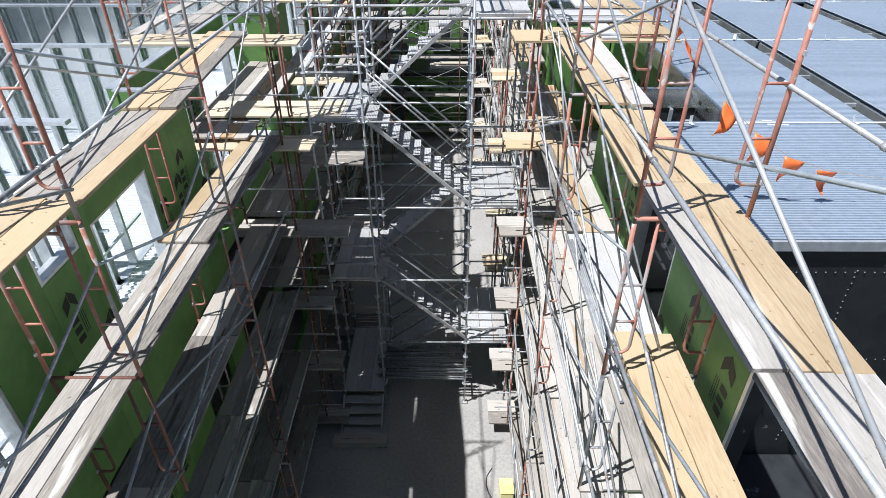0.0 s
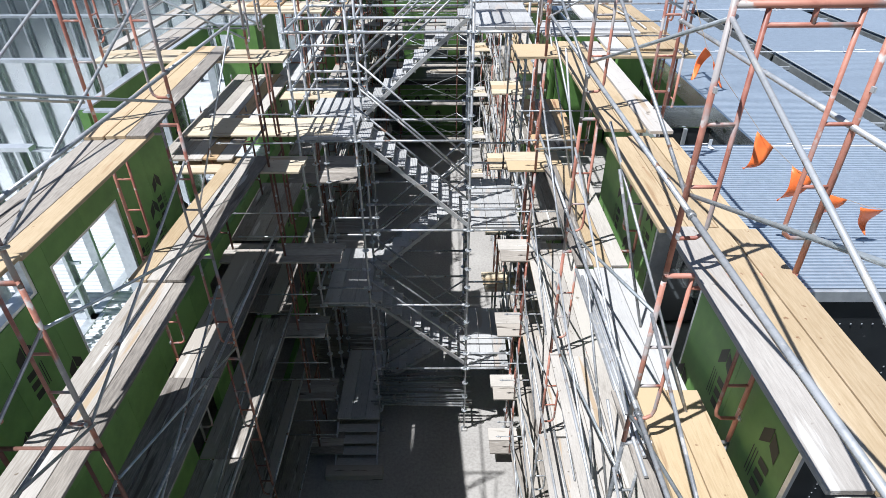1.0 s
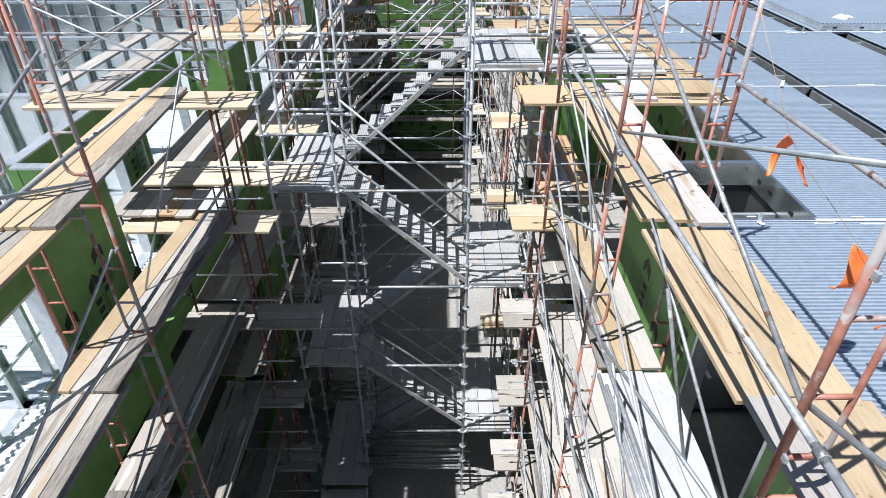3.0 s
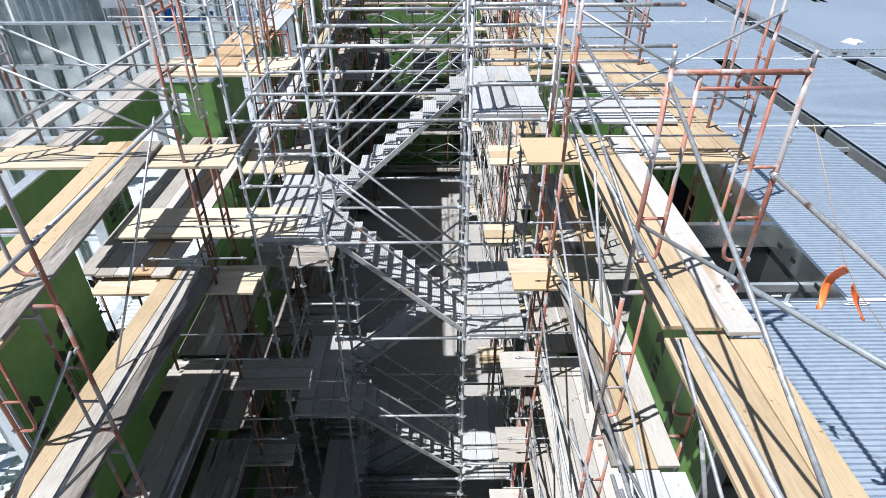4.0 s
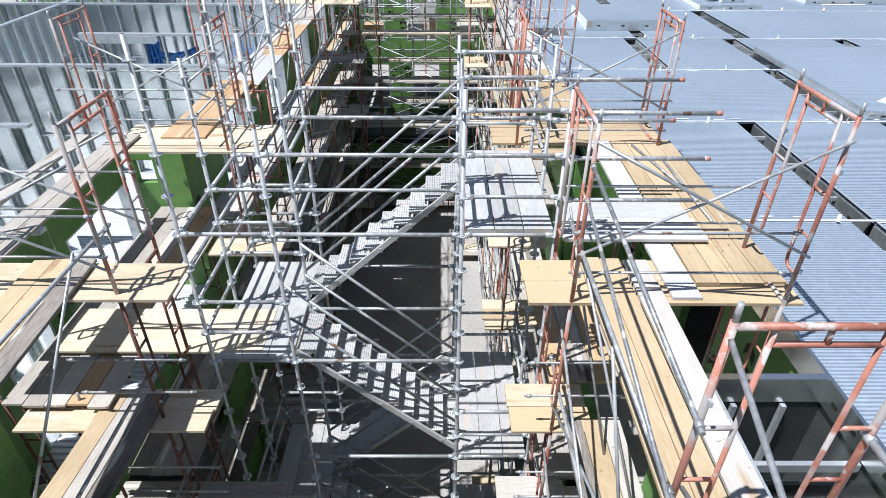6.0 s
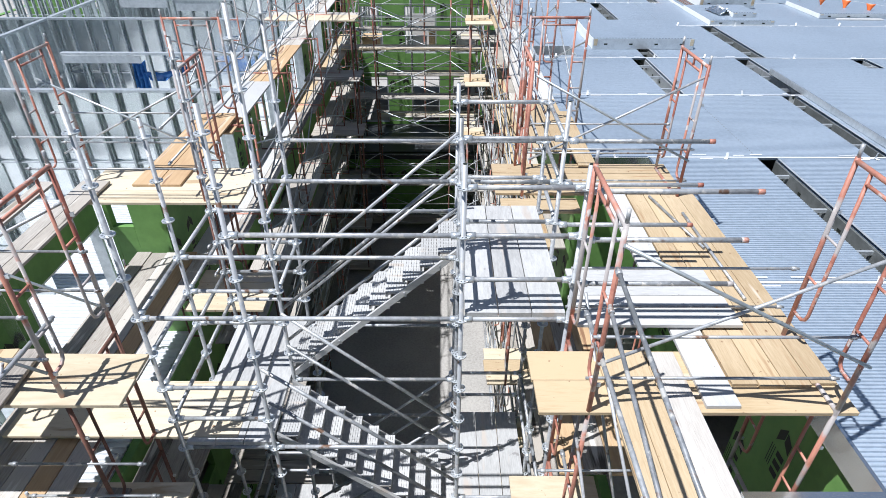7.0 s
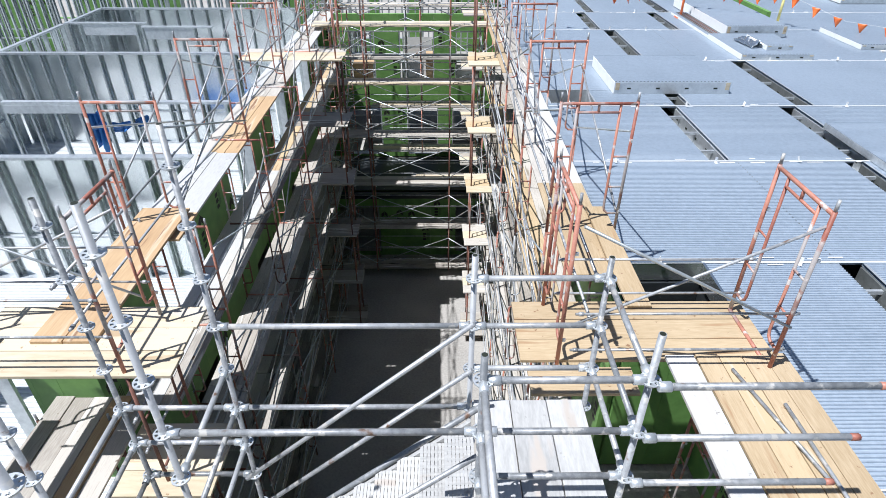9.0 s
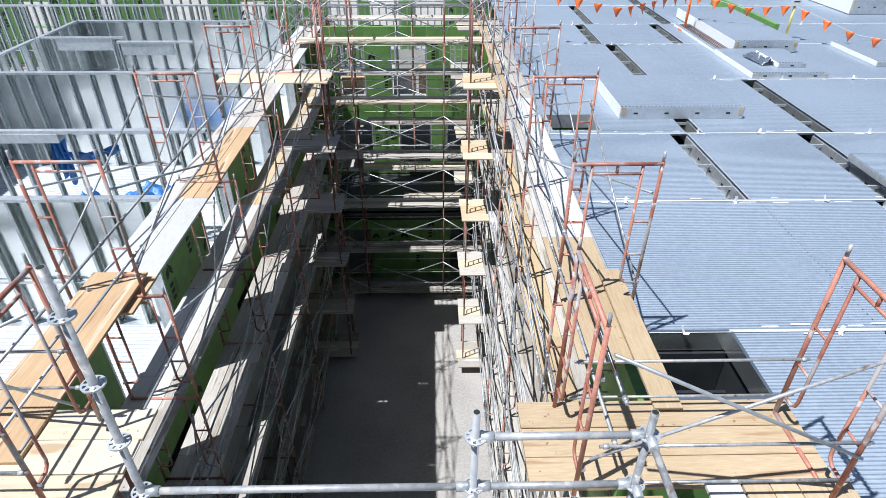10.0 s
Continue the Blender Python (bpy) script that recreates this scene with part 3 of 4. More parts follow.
def put_brace(x, y, z, length, turned=False):
    key = round(length, 1)
    m = pose(x, y, z, 0, 0, -90 if turned else 0)
    if key not in BRACES:
        BRACES[key] = cross_brace(length)
        BRACES[key].matrix_basis = m
    else:
        copy_thing(BRACES[key], m)


PLANKS = {}


def plank_mesh(mat, length, width, thick=0.04):
    key = (mat.name, round(length, 2), round(width, 2), thick)
    if key not in PLANKS:
        PLANKS[key] = shared(box(0, 0, -thick, length, width, 0, bevel=0.004), mat, "plank")
    return PLANKS[key]


rng = random.Random(11)


def platform(label, x0, y0, x1, y1, z, mats, along="y", name="scaffold_platform", thick=0.04, jitter=0.03, turn=0.0):
    """Planks side by side on a scaffold bay, turned about their first corner."""
    p = thing(name, label, "platform", "scaffold platforms", at=pose(x0, y0, z, 0, 0, turn))
    lying = along == "y"
    span, reach = (x1 - x0, y1 - y0) if lying else (y1 - y0, x1 - x0)
    w = span / len(mats)
    for i, mat in enumerate(mats):
        me = plank_mesh(mat, reach, w - 0.009, thick)
        j = rng.uniform(-jitter, jitter)
        t = rng.uniform(-0.12, 0.12) * (jitter > 0.005)
        dz = rng.uniform(0, 0.006)
        piece("plank", me, p, pose((i + 1) * w, j, dz, 0, 0, 90 + t) if lying else pose(j, i * w, dz, 0, 0, t))
    return p


# frames along both long sides, level by level
EAST_Y = [(-11.8, 1.1), (-8.72, 1.1), (-5.63, 1.1), (3.23, 1.22), (6.2, 1.25), (9.25, 1.27), (12.3, 1.27), (15.4, 1.27), (18.4, 1.27)]
WEST_Y = [(-11.8, -4.5), (-8.75, -4.5), (-5.7, -4.5), (3.62, -4.8), (6.8, -4.8), (9.93, -4.75), (13.0, -4.75), (16.1, -4.75), (18.9, -4.75)]
for k, z in enumerate(LEVEL):
    for i, (y, x) in enumerate(EAST_Y):
        if z < 5 and y < -8:
            continue
        put_frame(0 if k < 2 or (i + k) % 3 else 1, x, y, z)
    for i, (y, x) in enumerate(WEST_Y):
        if z < 5 and y < -8:
            continue
        put_frame(0 if (i + k) % 3 or k < 2 else 2, x + (0.25 if k and y > 0 else 0.0), y, z - (0.12 if y > 0 else 0.03))
    put_frame(0, 1.04, -3.18, z, True)
    put_frame(1 if k % 2 else 0, 0.92, 0.66, z, True)
    put_frame(2 if k else 0, -3.5, -2.95, z - 0.12, True)
    put_frame(2 if k else 0, -3.48, 0.68, z - 0.12, True)
    for x in (-2.65, 0.14):
        put_frame(2 if k > 1 else 0, x, 15.4, z, True)
    if k < 4:
        for i, x in enumerate((-4.2, -1.45, -0.9, 1.5)):
            put_frame((2, 1, 0, 0)[i], x, 18.5, z, True)
        put_brace(-1.4, 18.48, z + 0.35, 2.8, True)
        put_brace(-4.2, 18.48, z + 0.35, 2.75, True)
    put_frame(0 if k % 2 else 2, 0.72, 12.0, z - 0.15, True)
    put_frame(2 if k else 0, -3.0, 12.3, z - 0.15, True)
    put_brace(0.14, 15.38, z + 0.35, 1.6, True)
    if k == 0:
        put_frame(0, 3.1, -3.2, z + 0.07, True)
        put_frame(0, 3.02, 0.55, z - 0.01, True)
        for j in (1, 2):
            put_frame(0, 3.1, -3.2, z + 0.07 - STEP * j, True)
            put_frame(0, 3.02, 0.55, z - STEP * j + 0.06, True)
        put_frame(0, -5.75, 1.05, z - 0.12, True)
        put_frame(0, -5.75, -2.95, z - 0.12, True)
    for (ya, xa), (yb, xb) in zip(EAST_Y, EAST_Y[1:]):
        if yb - ya < 4 and not (z < 5 and ya < -8):
            put_brace(xa + (0.0 if k == 0 else -0.03), ya, z + (0.64 if k == 0 else 0.35), yb - ya)
            if k == 0 and ya > 0:
                put_brace(xa + 0.9, ya, z + 0.35, yb - ya)
    for (ya, xa), (yb, xb) in zip(WEST_Y, WEST_Y[1:]):
        if yb - ya < 4 and not (z < 5 and ya < -8):
            put_brace(xa + (0.25 if k and ya > 0 else 0.0) + 0.93, ya, z + 0.25, yb - ya)
            if k == 0:
                put_brace(xa - 0.04, ya, z + 0.25, yb - ya)
    if k:
        put_brace(1.0, -5.63, z + 0.35, 2.5)
    put_brace(-2.65, 15.38, z + 0.35, 2.8, True)
    put_brace(-4.4, 15.38, z + 0.35, 1.75, True)

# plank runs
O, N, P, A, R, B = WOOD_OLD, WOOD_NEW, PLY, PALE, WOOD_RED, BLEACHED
platform("brown and weathered planks between the cross platforms", 1.12, -2.45, 1.98, 0.2, LEVEL[1] + 0.045, [R, O, R])
for k in (2, 3):
    platform("weathered planks between the cross platforms", 1.12, -2.5, 1.95, 0.75, LEVEL[k] + 0.045, [O, A, O])
platform("bleached and weathered planks on the scaffold beside the roof", 1.30, -12.6, 2.02, -10.5, LEVEL[0], [O, B, B])
platform("yellow plywood and pale weathered plank on the scaffold", 1.30, -10.5, 2.02, -8.1, LEVEL[0], [B, N, N])
platform("yellow plywood planks on the scaffold beside the roof", 1.24, -8.1, 1.97, -6.2, LEVEL[0], [N, N, N])
platform("tan planks lapping over the cross platform", 1.23, -6.19, 1.68, -2.5, LEVEL[0] + 0.076, [N, N])
platform("bleached pale plank lapping over the cross platform", 1.69, -6.22, 1.95, -2.5, LEVEL[0] + 0.078, [B])
platform("wide yellow planks on the scaffold", 1.34, -12.6, 1.95, -8.12, LEVEL[1] + 0.03, [N, N], thick=0.075)
platform("weathered plank under the laid tubes", 1.14, -12.6, 1.33, -8.07, LEVEL[1] - 0.02, [O])
platform("white boards on the scaffold", 1.16, -8.1, 1.88, -6.04, LEVEL[1], [BOARDW, BOARDW, BOARDW])
platform("yellow and weathered planks on the scaffold", 1.19, -6.0, 1.86, -3.0, LEVEL[1], [O, N, A])
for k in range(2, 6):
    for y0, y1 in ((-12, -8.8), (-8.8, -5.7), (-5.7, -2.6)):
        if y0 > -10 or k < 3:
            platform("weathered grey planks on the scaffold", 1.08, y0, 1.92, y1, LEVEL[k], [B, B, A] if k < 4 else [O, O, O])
EAST_BAYS = ((2.2, 4.7), (4.7, 7.6), (7.6, 10.6), (10.6, 13.6), (13.6, 18.4))
WEST_BAYS = ((1.9, 4.07), (4.07, 6.23), (6.23, 9.32), (9.32, 13.28), (13.28, 18.4))
EAST_TOP = ([N, N], [A, BOARDW, BOARDW], [A, BOARDW, BOARDW], [N, A, A], [N, A, A])
WEST_TOP = ([], [ALU, ALU], [A, R, R], [BOARDW, A, A], [BOARDW, A, BOARDW])
WEST_LOW = ([BOARDW, BOARDW, A], [BOARDW, BOARDW, A], [A, BOARDW, O], [N, N, A, O], [N, N, A, A])
EAST_LOW = ([N, N, A], [N, N, A], [N, N, A], [A, N, A], [N, A, A])
for k in range(6):
    for i in range(5):
        y0, y1 = EAST_BAYS[i]
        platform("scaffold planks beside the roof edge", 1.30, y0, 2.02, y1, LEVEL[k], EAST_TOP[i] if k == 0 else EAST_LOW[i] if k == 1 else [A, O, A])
        y0, y1 = WEST_BAYS[i]
        x0, x1 = (-4.66, -3.90) if k == 0 else (-4.67, -3.85) if k == 1 and i < 3 else (-4.53, -3.74)
        if k or i:
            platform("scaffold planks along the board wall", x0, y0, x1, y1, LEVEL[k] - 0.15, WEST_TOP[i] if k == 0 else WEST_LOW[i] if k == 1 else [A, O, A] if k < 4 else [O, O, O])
platform("weathered and new planks on the scaffold", -4.35, -12.6, -3.74, -8.4, LEVEL[0] - 0.015, [N, N])
platform("dark weathered planks and one new plank", -4.43, -8.4, -3.75, -5.9, LEVEL[0] - 0.047, [O, O, N])
platform("new planks and a grey plank on the scaffold", -4.42, -6.15, -3.75, -2.42, LEVEL[0] - 0.005, [N, N, O], turn=3.1)
platform("yellow, pale and brown planks on the scaffold along the wall", -4.44, -6.27, -3.72, -2.6, LEVEL[1] - 0.003, [N, A, O], turn=-2.6)
for y0, y1 in ((-12, -8.76), (-8.76, -6.1)):
    platform("bleached planks on the scaffold along the wall", -4.30, y0, -3.66, y1, LEVEL[1] - 0.048, [A, B, O])
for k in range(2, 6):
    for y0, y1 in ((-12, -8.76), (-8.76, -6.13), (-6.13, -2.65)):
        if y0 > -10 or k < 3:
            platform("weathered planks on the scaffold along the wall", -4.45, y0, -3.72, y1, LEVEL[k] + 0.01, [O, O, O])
# cross platforms and landings of plywood
platform("tan plank beside the roof shaft", 1.86, 1.5, 2.14, 3.8, LEVEL[0] + 0.075, [N])
platform("pale plywood platform on turned scaffold frames", 0.62, -3.2, 3.3, -2.45, LEVEL[0] + 0.03, [N, N], "x")
platform("yellow plywood platform on turned scaffold frames", 0.57, 0.7, 3.2, 1.66, LEVEL[0] + 0.03, [N, N, N], "x")
platform("yellow planks over the roof edge", 2.34, -2.93, 3.27, 0.72, LEVEL[0] + 0.07, [N, N, N, N])
platform("bleached plank beside the yellow planks over the roof edge", 2.02, -3.17, 2.32, 0.72, LEVEL[0] + 0.072, [BOARDW])
platform("white boards between tower and roof", 1.12, -2.21, 2.72, -1.74, 9.81, [BOARDW, BOARDW], "x", jitter=0.05)
platform("yellow plank below the edge of the cross platform", 0.64, 0.30, 1.70, 0.67, LEVEL[0] - 0.03, [N], "x")
platform("grey aluminium sheet between tower and roof", 1.14, -1.73, 2.66, -1.25, 9.80, [ALU], "x")
platform("pale plywood platform beside the tower", -5.88, -3.05, -2.95, -2.40, LEVEL[0] - 0.06, [P, P], "x")
platform("weathered planks on the outer line of the scaffold", -5.44, -2.47, -5.03, 1.17, LEVEL[0] - 0.04, [A, O])
platform("bleached plank at the outer edge of the scaffold", -6.06, -2.47, -5.82, 1.17, LEVEL[0] - 0.04, [A])
platform("pale plywood bridge to the stair tower", -5.24, -2.06, -2.53, -1.18, 7.985, [P, P], "x")
platform("weathered planks of the lower scaffold in the recess", -5.43, -2.88, -4.14, 1.9, 7.90, [A, A, A, R, A])
# added planks, meant to keep the sun off the court floor
for k in (2, 3):
    platform("weathered planks between the cross platforms", -4.7, -2.42, -3.75, 0.02, LEVEL[k] - 0.02, [O, A, O])
for y in (-2.8, -0.6, 1.5):
    put_frame(2, -5.45, y, 6.05)
platform("brown plank ends under the plywood sheet", -4.66, 3.3, -3.90, 4.06, LEVEL[0] - 0.15, [R, R])
platform("brown plywood sheet on the platform", -4.69, 1.12, -3.98, 4.05, LEVEL[0] - 0.06, [R, R])
platform("pale plywood platform beside the tower", -5.35, 0.63, -2.99, 1.76, LEVEL[0] - 0.1, [P, P, P], "x")
for k in range(1, 6):
    platform("plywood platform on turned scaffold frames", 0.56, -3.2, 1.5, -2.45, LEVEL[k], [N if k == 1 else O, P if k == 1 else A], "x")
    platform("plywood platform on turned scaffold frames", 0.6, 0.7, 1.6, 1.6, LEVEL[k], [P, N, P], "x")
    platform("weathered plywood platform beside the tower", (-5.14, -4.7, -4.0, -4.0, -4.0)[k - 1], -3.16, -2.93 + 0.5 * (k == 2), -2.5, LEVEL[k] - 0.05, [P, P] if k < 2 else [O, A, O], "x")
    # from k = 2 on made longer, to block sun from the court floor
    platform("weathered plywood platform beside the wall", -4.14, 0.47 if k < 2 else 0.06, -2.93 + 0.4 * (k > 1), 1.54, LEVEL[k] - 0.03, [P, P, P] if k < 2 else [O, O, O], "x")
for k in range(6):
    platform("plank walkway across the far end", -4.2, 15.5, 1.9, 16.2, LEVEL[k], [P, A, P] if k < 2 else [A, O, A], "x")
    platform("plywood corner platform on turned scaffold frames", 0.54, 11.6, 1.66, 12.85, LEVEL[k] - 0.1, [P, N, P] if k < 3 else [A, P, A], "x")
    platform("pale plywood corner platform on turned scaffold frames", -5.6 if k == 0 else -4.6, 12.2, -2.83, 13.35, LEVEL[k] - 0.14, [P, P, A] if k == 0 else [O, A, O], "x")
for k in range(4):
    platform("pale planks of the rear walkway before the end wall", -3.6 + 0.7 * (k > 1), 18.5, 1.5, 19.25, LEVEL[k], [A, P, A] if k != 1 else [A, O, A], "x", jitter=0.25)
    platform("short planks beside the rear walkway", 0.6, 17.3, 1.9, 18.45, LEVEL[k] - 0.05, [A, P, O], "x")
platform("loose planks stacked on the terrace", -1.2, 18.0, 0.9, 18.5, 3.05, [A, O, A], "x", name="plank_stack", jitter=0.2)
platform("loose planks stacked on the terrace", -1.1, 18.05, 0.7, 18.45, 3.11, [O, A, P], "x", name="plank_stack", jitter=0.25)
platform("loose planks stacked on the terrace", -0.8, 18.0, 0.95, 18.4, 3.16, [A, P, A], "x", name="plank_stack", jitter=0.25)


# ---- stair tower ----
X_L, X_M, X_R, X_LL = -2.1, 0.0, 1.04, -3.14
YF, YM, YB = -2.13, -1.07, 0.0
RING_GAP = 0.478


def ring_height(n):
    """Height of the n-th ring plate of a tower post."""
    return 0.728 + RING_GAP * n


def standard(x, y, z1):
    s = thing("tower_post", "galvanised round scaffold post with ring plates", "scaffold post", "stair tower posts")
    part("tube", tube([(0, 0, 0.05), (0, 0, z1)], 0.0242, 10), TUBE, s)
    part("base_plate", box(-0.07, -0.07, 0, 0.07, 0.07, 0.05), TUBE, s)
    # flat black disc on the closed tube, painted shade of an open bore
    bm = bmesh.new()
    bmesh.ops.create_circle(bm, cap_ends=True, radius=0.0195, segments=10, matrix=Matrix.Translation((0, 0, z1 + 0.002)))
    part("bore", bm, INK, s, "black disc painting the shade in the tube's open end")
    for n in range(int((z1 - 0.05 - ring_height(0)) / RING_GAP) + 1):
        piece("ring_plate", RING, s, Matrix.Translation((0, 0, ring_height(n))))
    s.location = (x, y, 0)
    return s


def ring_bm():
    """A rosette: hub and rim joined by eight webs, with open holes between them."""
    bm = bmesh.new()
    n = 32
    rad = (0.0245, 0.036, 0.055, 0.066)
    v = [[[bm.verts.new((r * math.cos(2 * math.pi * k / n), r * math.sin(2 * math.pi * k / n), z)) for k in range(n)] for r in rad] for z in (-0.0055, 0.0055)]
    for k in range(n):
        j = (k + 1) % n
        for i in range(3):
            if i == 1 and k % 4 not in (0, 1):
                continue
            bm.faces.new((v[1][i][k], v[1][i + 1][k], v[1][i + 1][j], v[1][i][j]))
            bm.faces.new((v[0][i][j], v[0][i + 1][j], v[0][i + 1][k], v[0][i][k]))
        bm.faces.new((v[0][3][k], v[0][3][j], v[1][3][j], v[1][3][k]))
    return bm


RING = shared(ring_bm(), GALV, "ring_plate")


def ledger(a, b):
    a, b = Vector(a), Vector(b)
    d = (b - a).normalized()
    t = thing("tower_ledger", "galvanised horizontal tube of the stair tower", "scaffold tube", "stair tower ledgers")
    t.location = (a + b) / 2
    h = (b - a) / 2
    body = part("tube", tube([-h + d * 0.07, h - d * 0.07], 0.0242, 8), TUBE, t)
    for s in (-1, 1):
        part("wedge_head", tube([h * s - d * s * 0.03, h * s - d * s * 0.11], 0.034, 6), GALV, body)
    return t


POST_TOP = {(X_LL, YF): 11.95, (X_LL, YM): 11.45, (X_LL, YB): 11.95, (X_L, YF): 11.97, (X_L, YM): 12.5, (X_L, YB): 12.5, (X_M, YF): 11.46, (X_M, YM): 11.46, (X_M, YB): 11.46, (X_R, YF): 11.46, (X_R, YM): 11.62, (X_R, YB): 11.44}
for (x, y), z in POST_TOP.items():
    standard(x, y, z)
LAND = [(ring_height(n) + 0.08, side) for n, side in ((19, "r"), (15, "l"), (11, "r"), (7, "l"), (3, "r"))]
for z, side in LAND:
    for y in (YF, YM, YB):
        xs = (X_M, X_R) if side == "r" else (X_LL, X_L)
        ledger((xs[0], y, z - 0.08), (xs[1], y, z - 0.08))
    for y in (YF, YM, YB):
        if y != YM or z < 9:
            ledger((X_L, y, z - 0.08), (X_M, y, z - 0.08))
    outer = X_R if side == "r" else X_LL
    for dz in (RING_GAP - 0.08, 2 * RING_GAP - 0.08):
        if z > 9:
            continue
        ledger((outer, YF, z + dz), (outer, YM, z + dz))
        ledger((outer, YM, z + dz), (outer, YB, z + dz))
        xs = (X_M, X_R) if side == "r" else (X_LL, X_L)
        for y in (YF, YB):
            ledger((xs[0], y, z + dz), (xs[1], y, z + dz))
for y in (YF, YM, YB):
    ledger((X_L, y, ring_height(21)), (X_M, y, ring_height(21)))
ledger((X_L, YM, ring_height(19)), (X_M, YM, ring_height(19)))
ledger((X_LL, YF, ring_height(19)), (X_L, YF, ring_height(19)))
ledger((X_L, YM, ring_height(20)), (X_L, YB, ring_height(20)))
for z in (ring_height(19), ring_height(18)):
    ledger((X_LL, YF, z), (X_LL, YM, z))
    ledger((X_L, YM, z), (X_L, YB, z))
for z in (ring_height(19), ring_height(17), ring_height(18)):
    ledger((X_LL, YB, z), (X_L, YB, z))
    ledger((X_LL, YM, z), (X_L, YM, z))
    ledger((X_LL, YM, z), (X_LL, YB, z))
for y in (YF, YM, YB):
    for z in (ring_height(20), ring_height(21), ring_height(22)):
        ledger((X_M, y, z), (X_R, y, z))
for z in (ring_height(20), ring_height(21), ring_height(22)):
    ledger((X_M, YF, z), (X_M, YM, z))
    ledger((X_R, YM, z), (X_R, YB, z))
    for y in (YF, YM):
        t = thing("outrigger_tube", "grey steel tube with rusty red end reaching over the roof", "scaffold tube", "outrigger tubes")
        body = part("tube", tube([(X_R + 0.06, y - 0.06, z), (2.44, y - 0.06, z)], 0.0242), TUBE, t)
        part("painted_end", tube([(2.44, y - 0.06, z), (2.50, y - 0.06, z)], 0.0252), RED, body, "flaking red end")
        part("clamp", tube([(X_R + 0.03, y - 0.06, z), (X_R + 0.11, y - 0.06, z)], 0.034), GALV, body)
for z, side in LAND:
    x0, x1 = (X_M + 0.03, X_R - 0.03) if side == "r" else (X_LL + 0.03, X_L - 0.03)
    platform("grey steel landing planks of the stair tower", x0, YF, x1, YB, z, [ALU] * 3, "y", name="tower_landing", thick=0.06, jitter=0.004)


def flight(x0, z0, x1, z1, y0, y1):
    """A steel stair flight: two stringers, ribbed treads, two handrails."""
    f = thing("stair_flight", "galvanised steel stair flight with ribbed treads", "stair", "stair flights")
    n = 10
    d = Vector((x1 - x0, 0, z1 - z0))
    stringers = []
    for y in (y0, y1 - 0.04):
        bm = bmesh.new()
        pts = [(x0, z0 - 0.11), (x1, z1 - 0.11), (x1, z1 - 0.01), (x0, z0 - 0.01)]
        a = [bm.verts.new((px, y, pz)) for px, pz in pts]
        b = [bm.verts.new((px, y + 0.04, pz)) for px, pz in pts]
        bm.faces.new(a)
        bm.faces.new(b[::-1])
        for k in range(4):
            bm.faces.new((a[k], b[k], b[(k + 1) % 4], a[(k + 1) % 4]))
        stringers.append(part("stringer", bm, ALU, f))
    for i in range(n):
        c = Vector((x0, 0, z0)) + d * ((i + 0.5) / n)
        bm = bmesh.new()
        for j in range(10):
            y = y0 + 0.045 + j * (y1 - y0 - 0.12) / 9
            add_box(bm, c.x - 0.122, y, c.z - 0.012, c.x + 0.122, y + 0.03, c.z + 0.003)
        for j in range(8):
            xx = c.x - 0.125 + j * 0.0318
            add_box(bm, xx, y0 + 0.045, c.z - (0.06 if j in (0, 7) else 0.004), xx + 0.0265, y1 - 0.045, c.z + 0.008)
        part("tread", bm, ALU, f)
    for i in range(5):
        c = Vector((x0, 0, z0 - 0.06)) + d * ((i + 0.5) / 5)
        part("bolt", tube([(c.x, y0 - 0.012, c.z), (c.x, y0 + 0.01, c.z)], 0.014, 6), TUBE, stringers[0])
    for y in (y0 - 0.02, y1 + 0.02):
        for dz in (0.55, 1.05):
            part("handrail", tube([(x0, y, z0 + dz), (x1, y, z1 + dz)], 0.021), TUBE, f)
    return f


for i in range(4):
    (za, sa), (zb, sb) = LAND[i], LAND[i + 1]
    y0, y1 = (YM + 0.08, YB - 0.2) if i % 2 == 0 else (YF + 0.12, YM - 0.06)
    xa = X_M if sa == "r" else X_L
    xb = X_M if sb == "r" else X_L
    flight(xb, zb, xa, za, y0, y1)
flight(X_L, 0.6, X_M, LAND[4][0], YM + 0.08, YB - 0.2)
platform("grey steel walkway at the foot of the tower", X_LL, -2.4, X_L, 0.0, 0.75, [ALU] * 3, "y", name="tower_landing", thick=0.06, jitter=0.004)


# ---- guard rails and loose bracing ----
def rail(a, b, r=0.017, mat=TUBE):
    a, b = Vector(a), Vector(b)
    h, d = (b - a) / 2, (b - a).normalized()
    g = thing("guard_rail", "thin grey steel guard rail on the scaffold", "guard rail", "guard rails")
    g.location = (a + b) / 2
    body = part("tube", tube([-h, h], r, 6), mat, g)
    for s in (-1, 1):
        part("coupler", tube([h * s - d * s * 0.03, h * s - d * s * 0.075], r + 0.008, 6), TUBE, body)


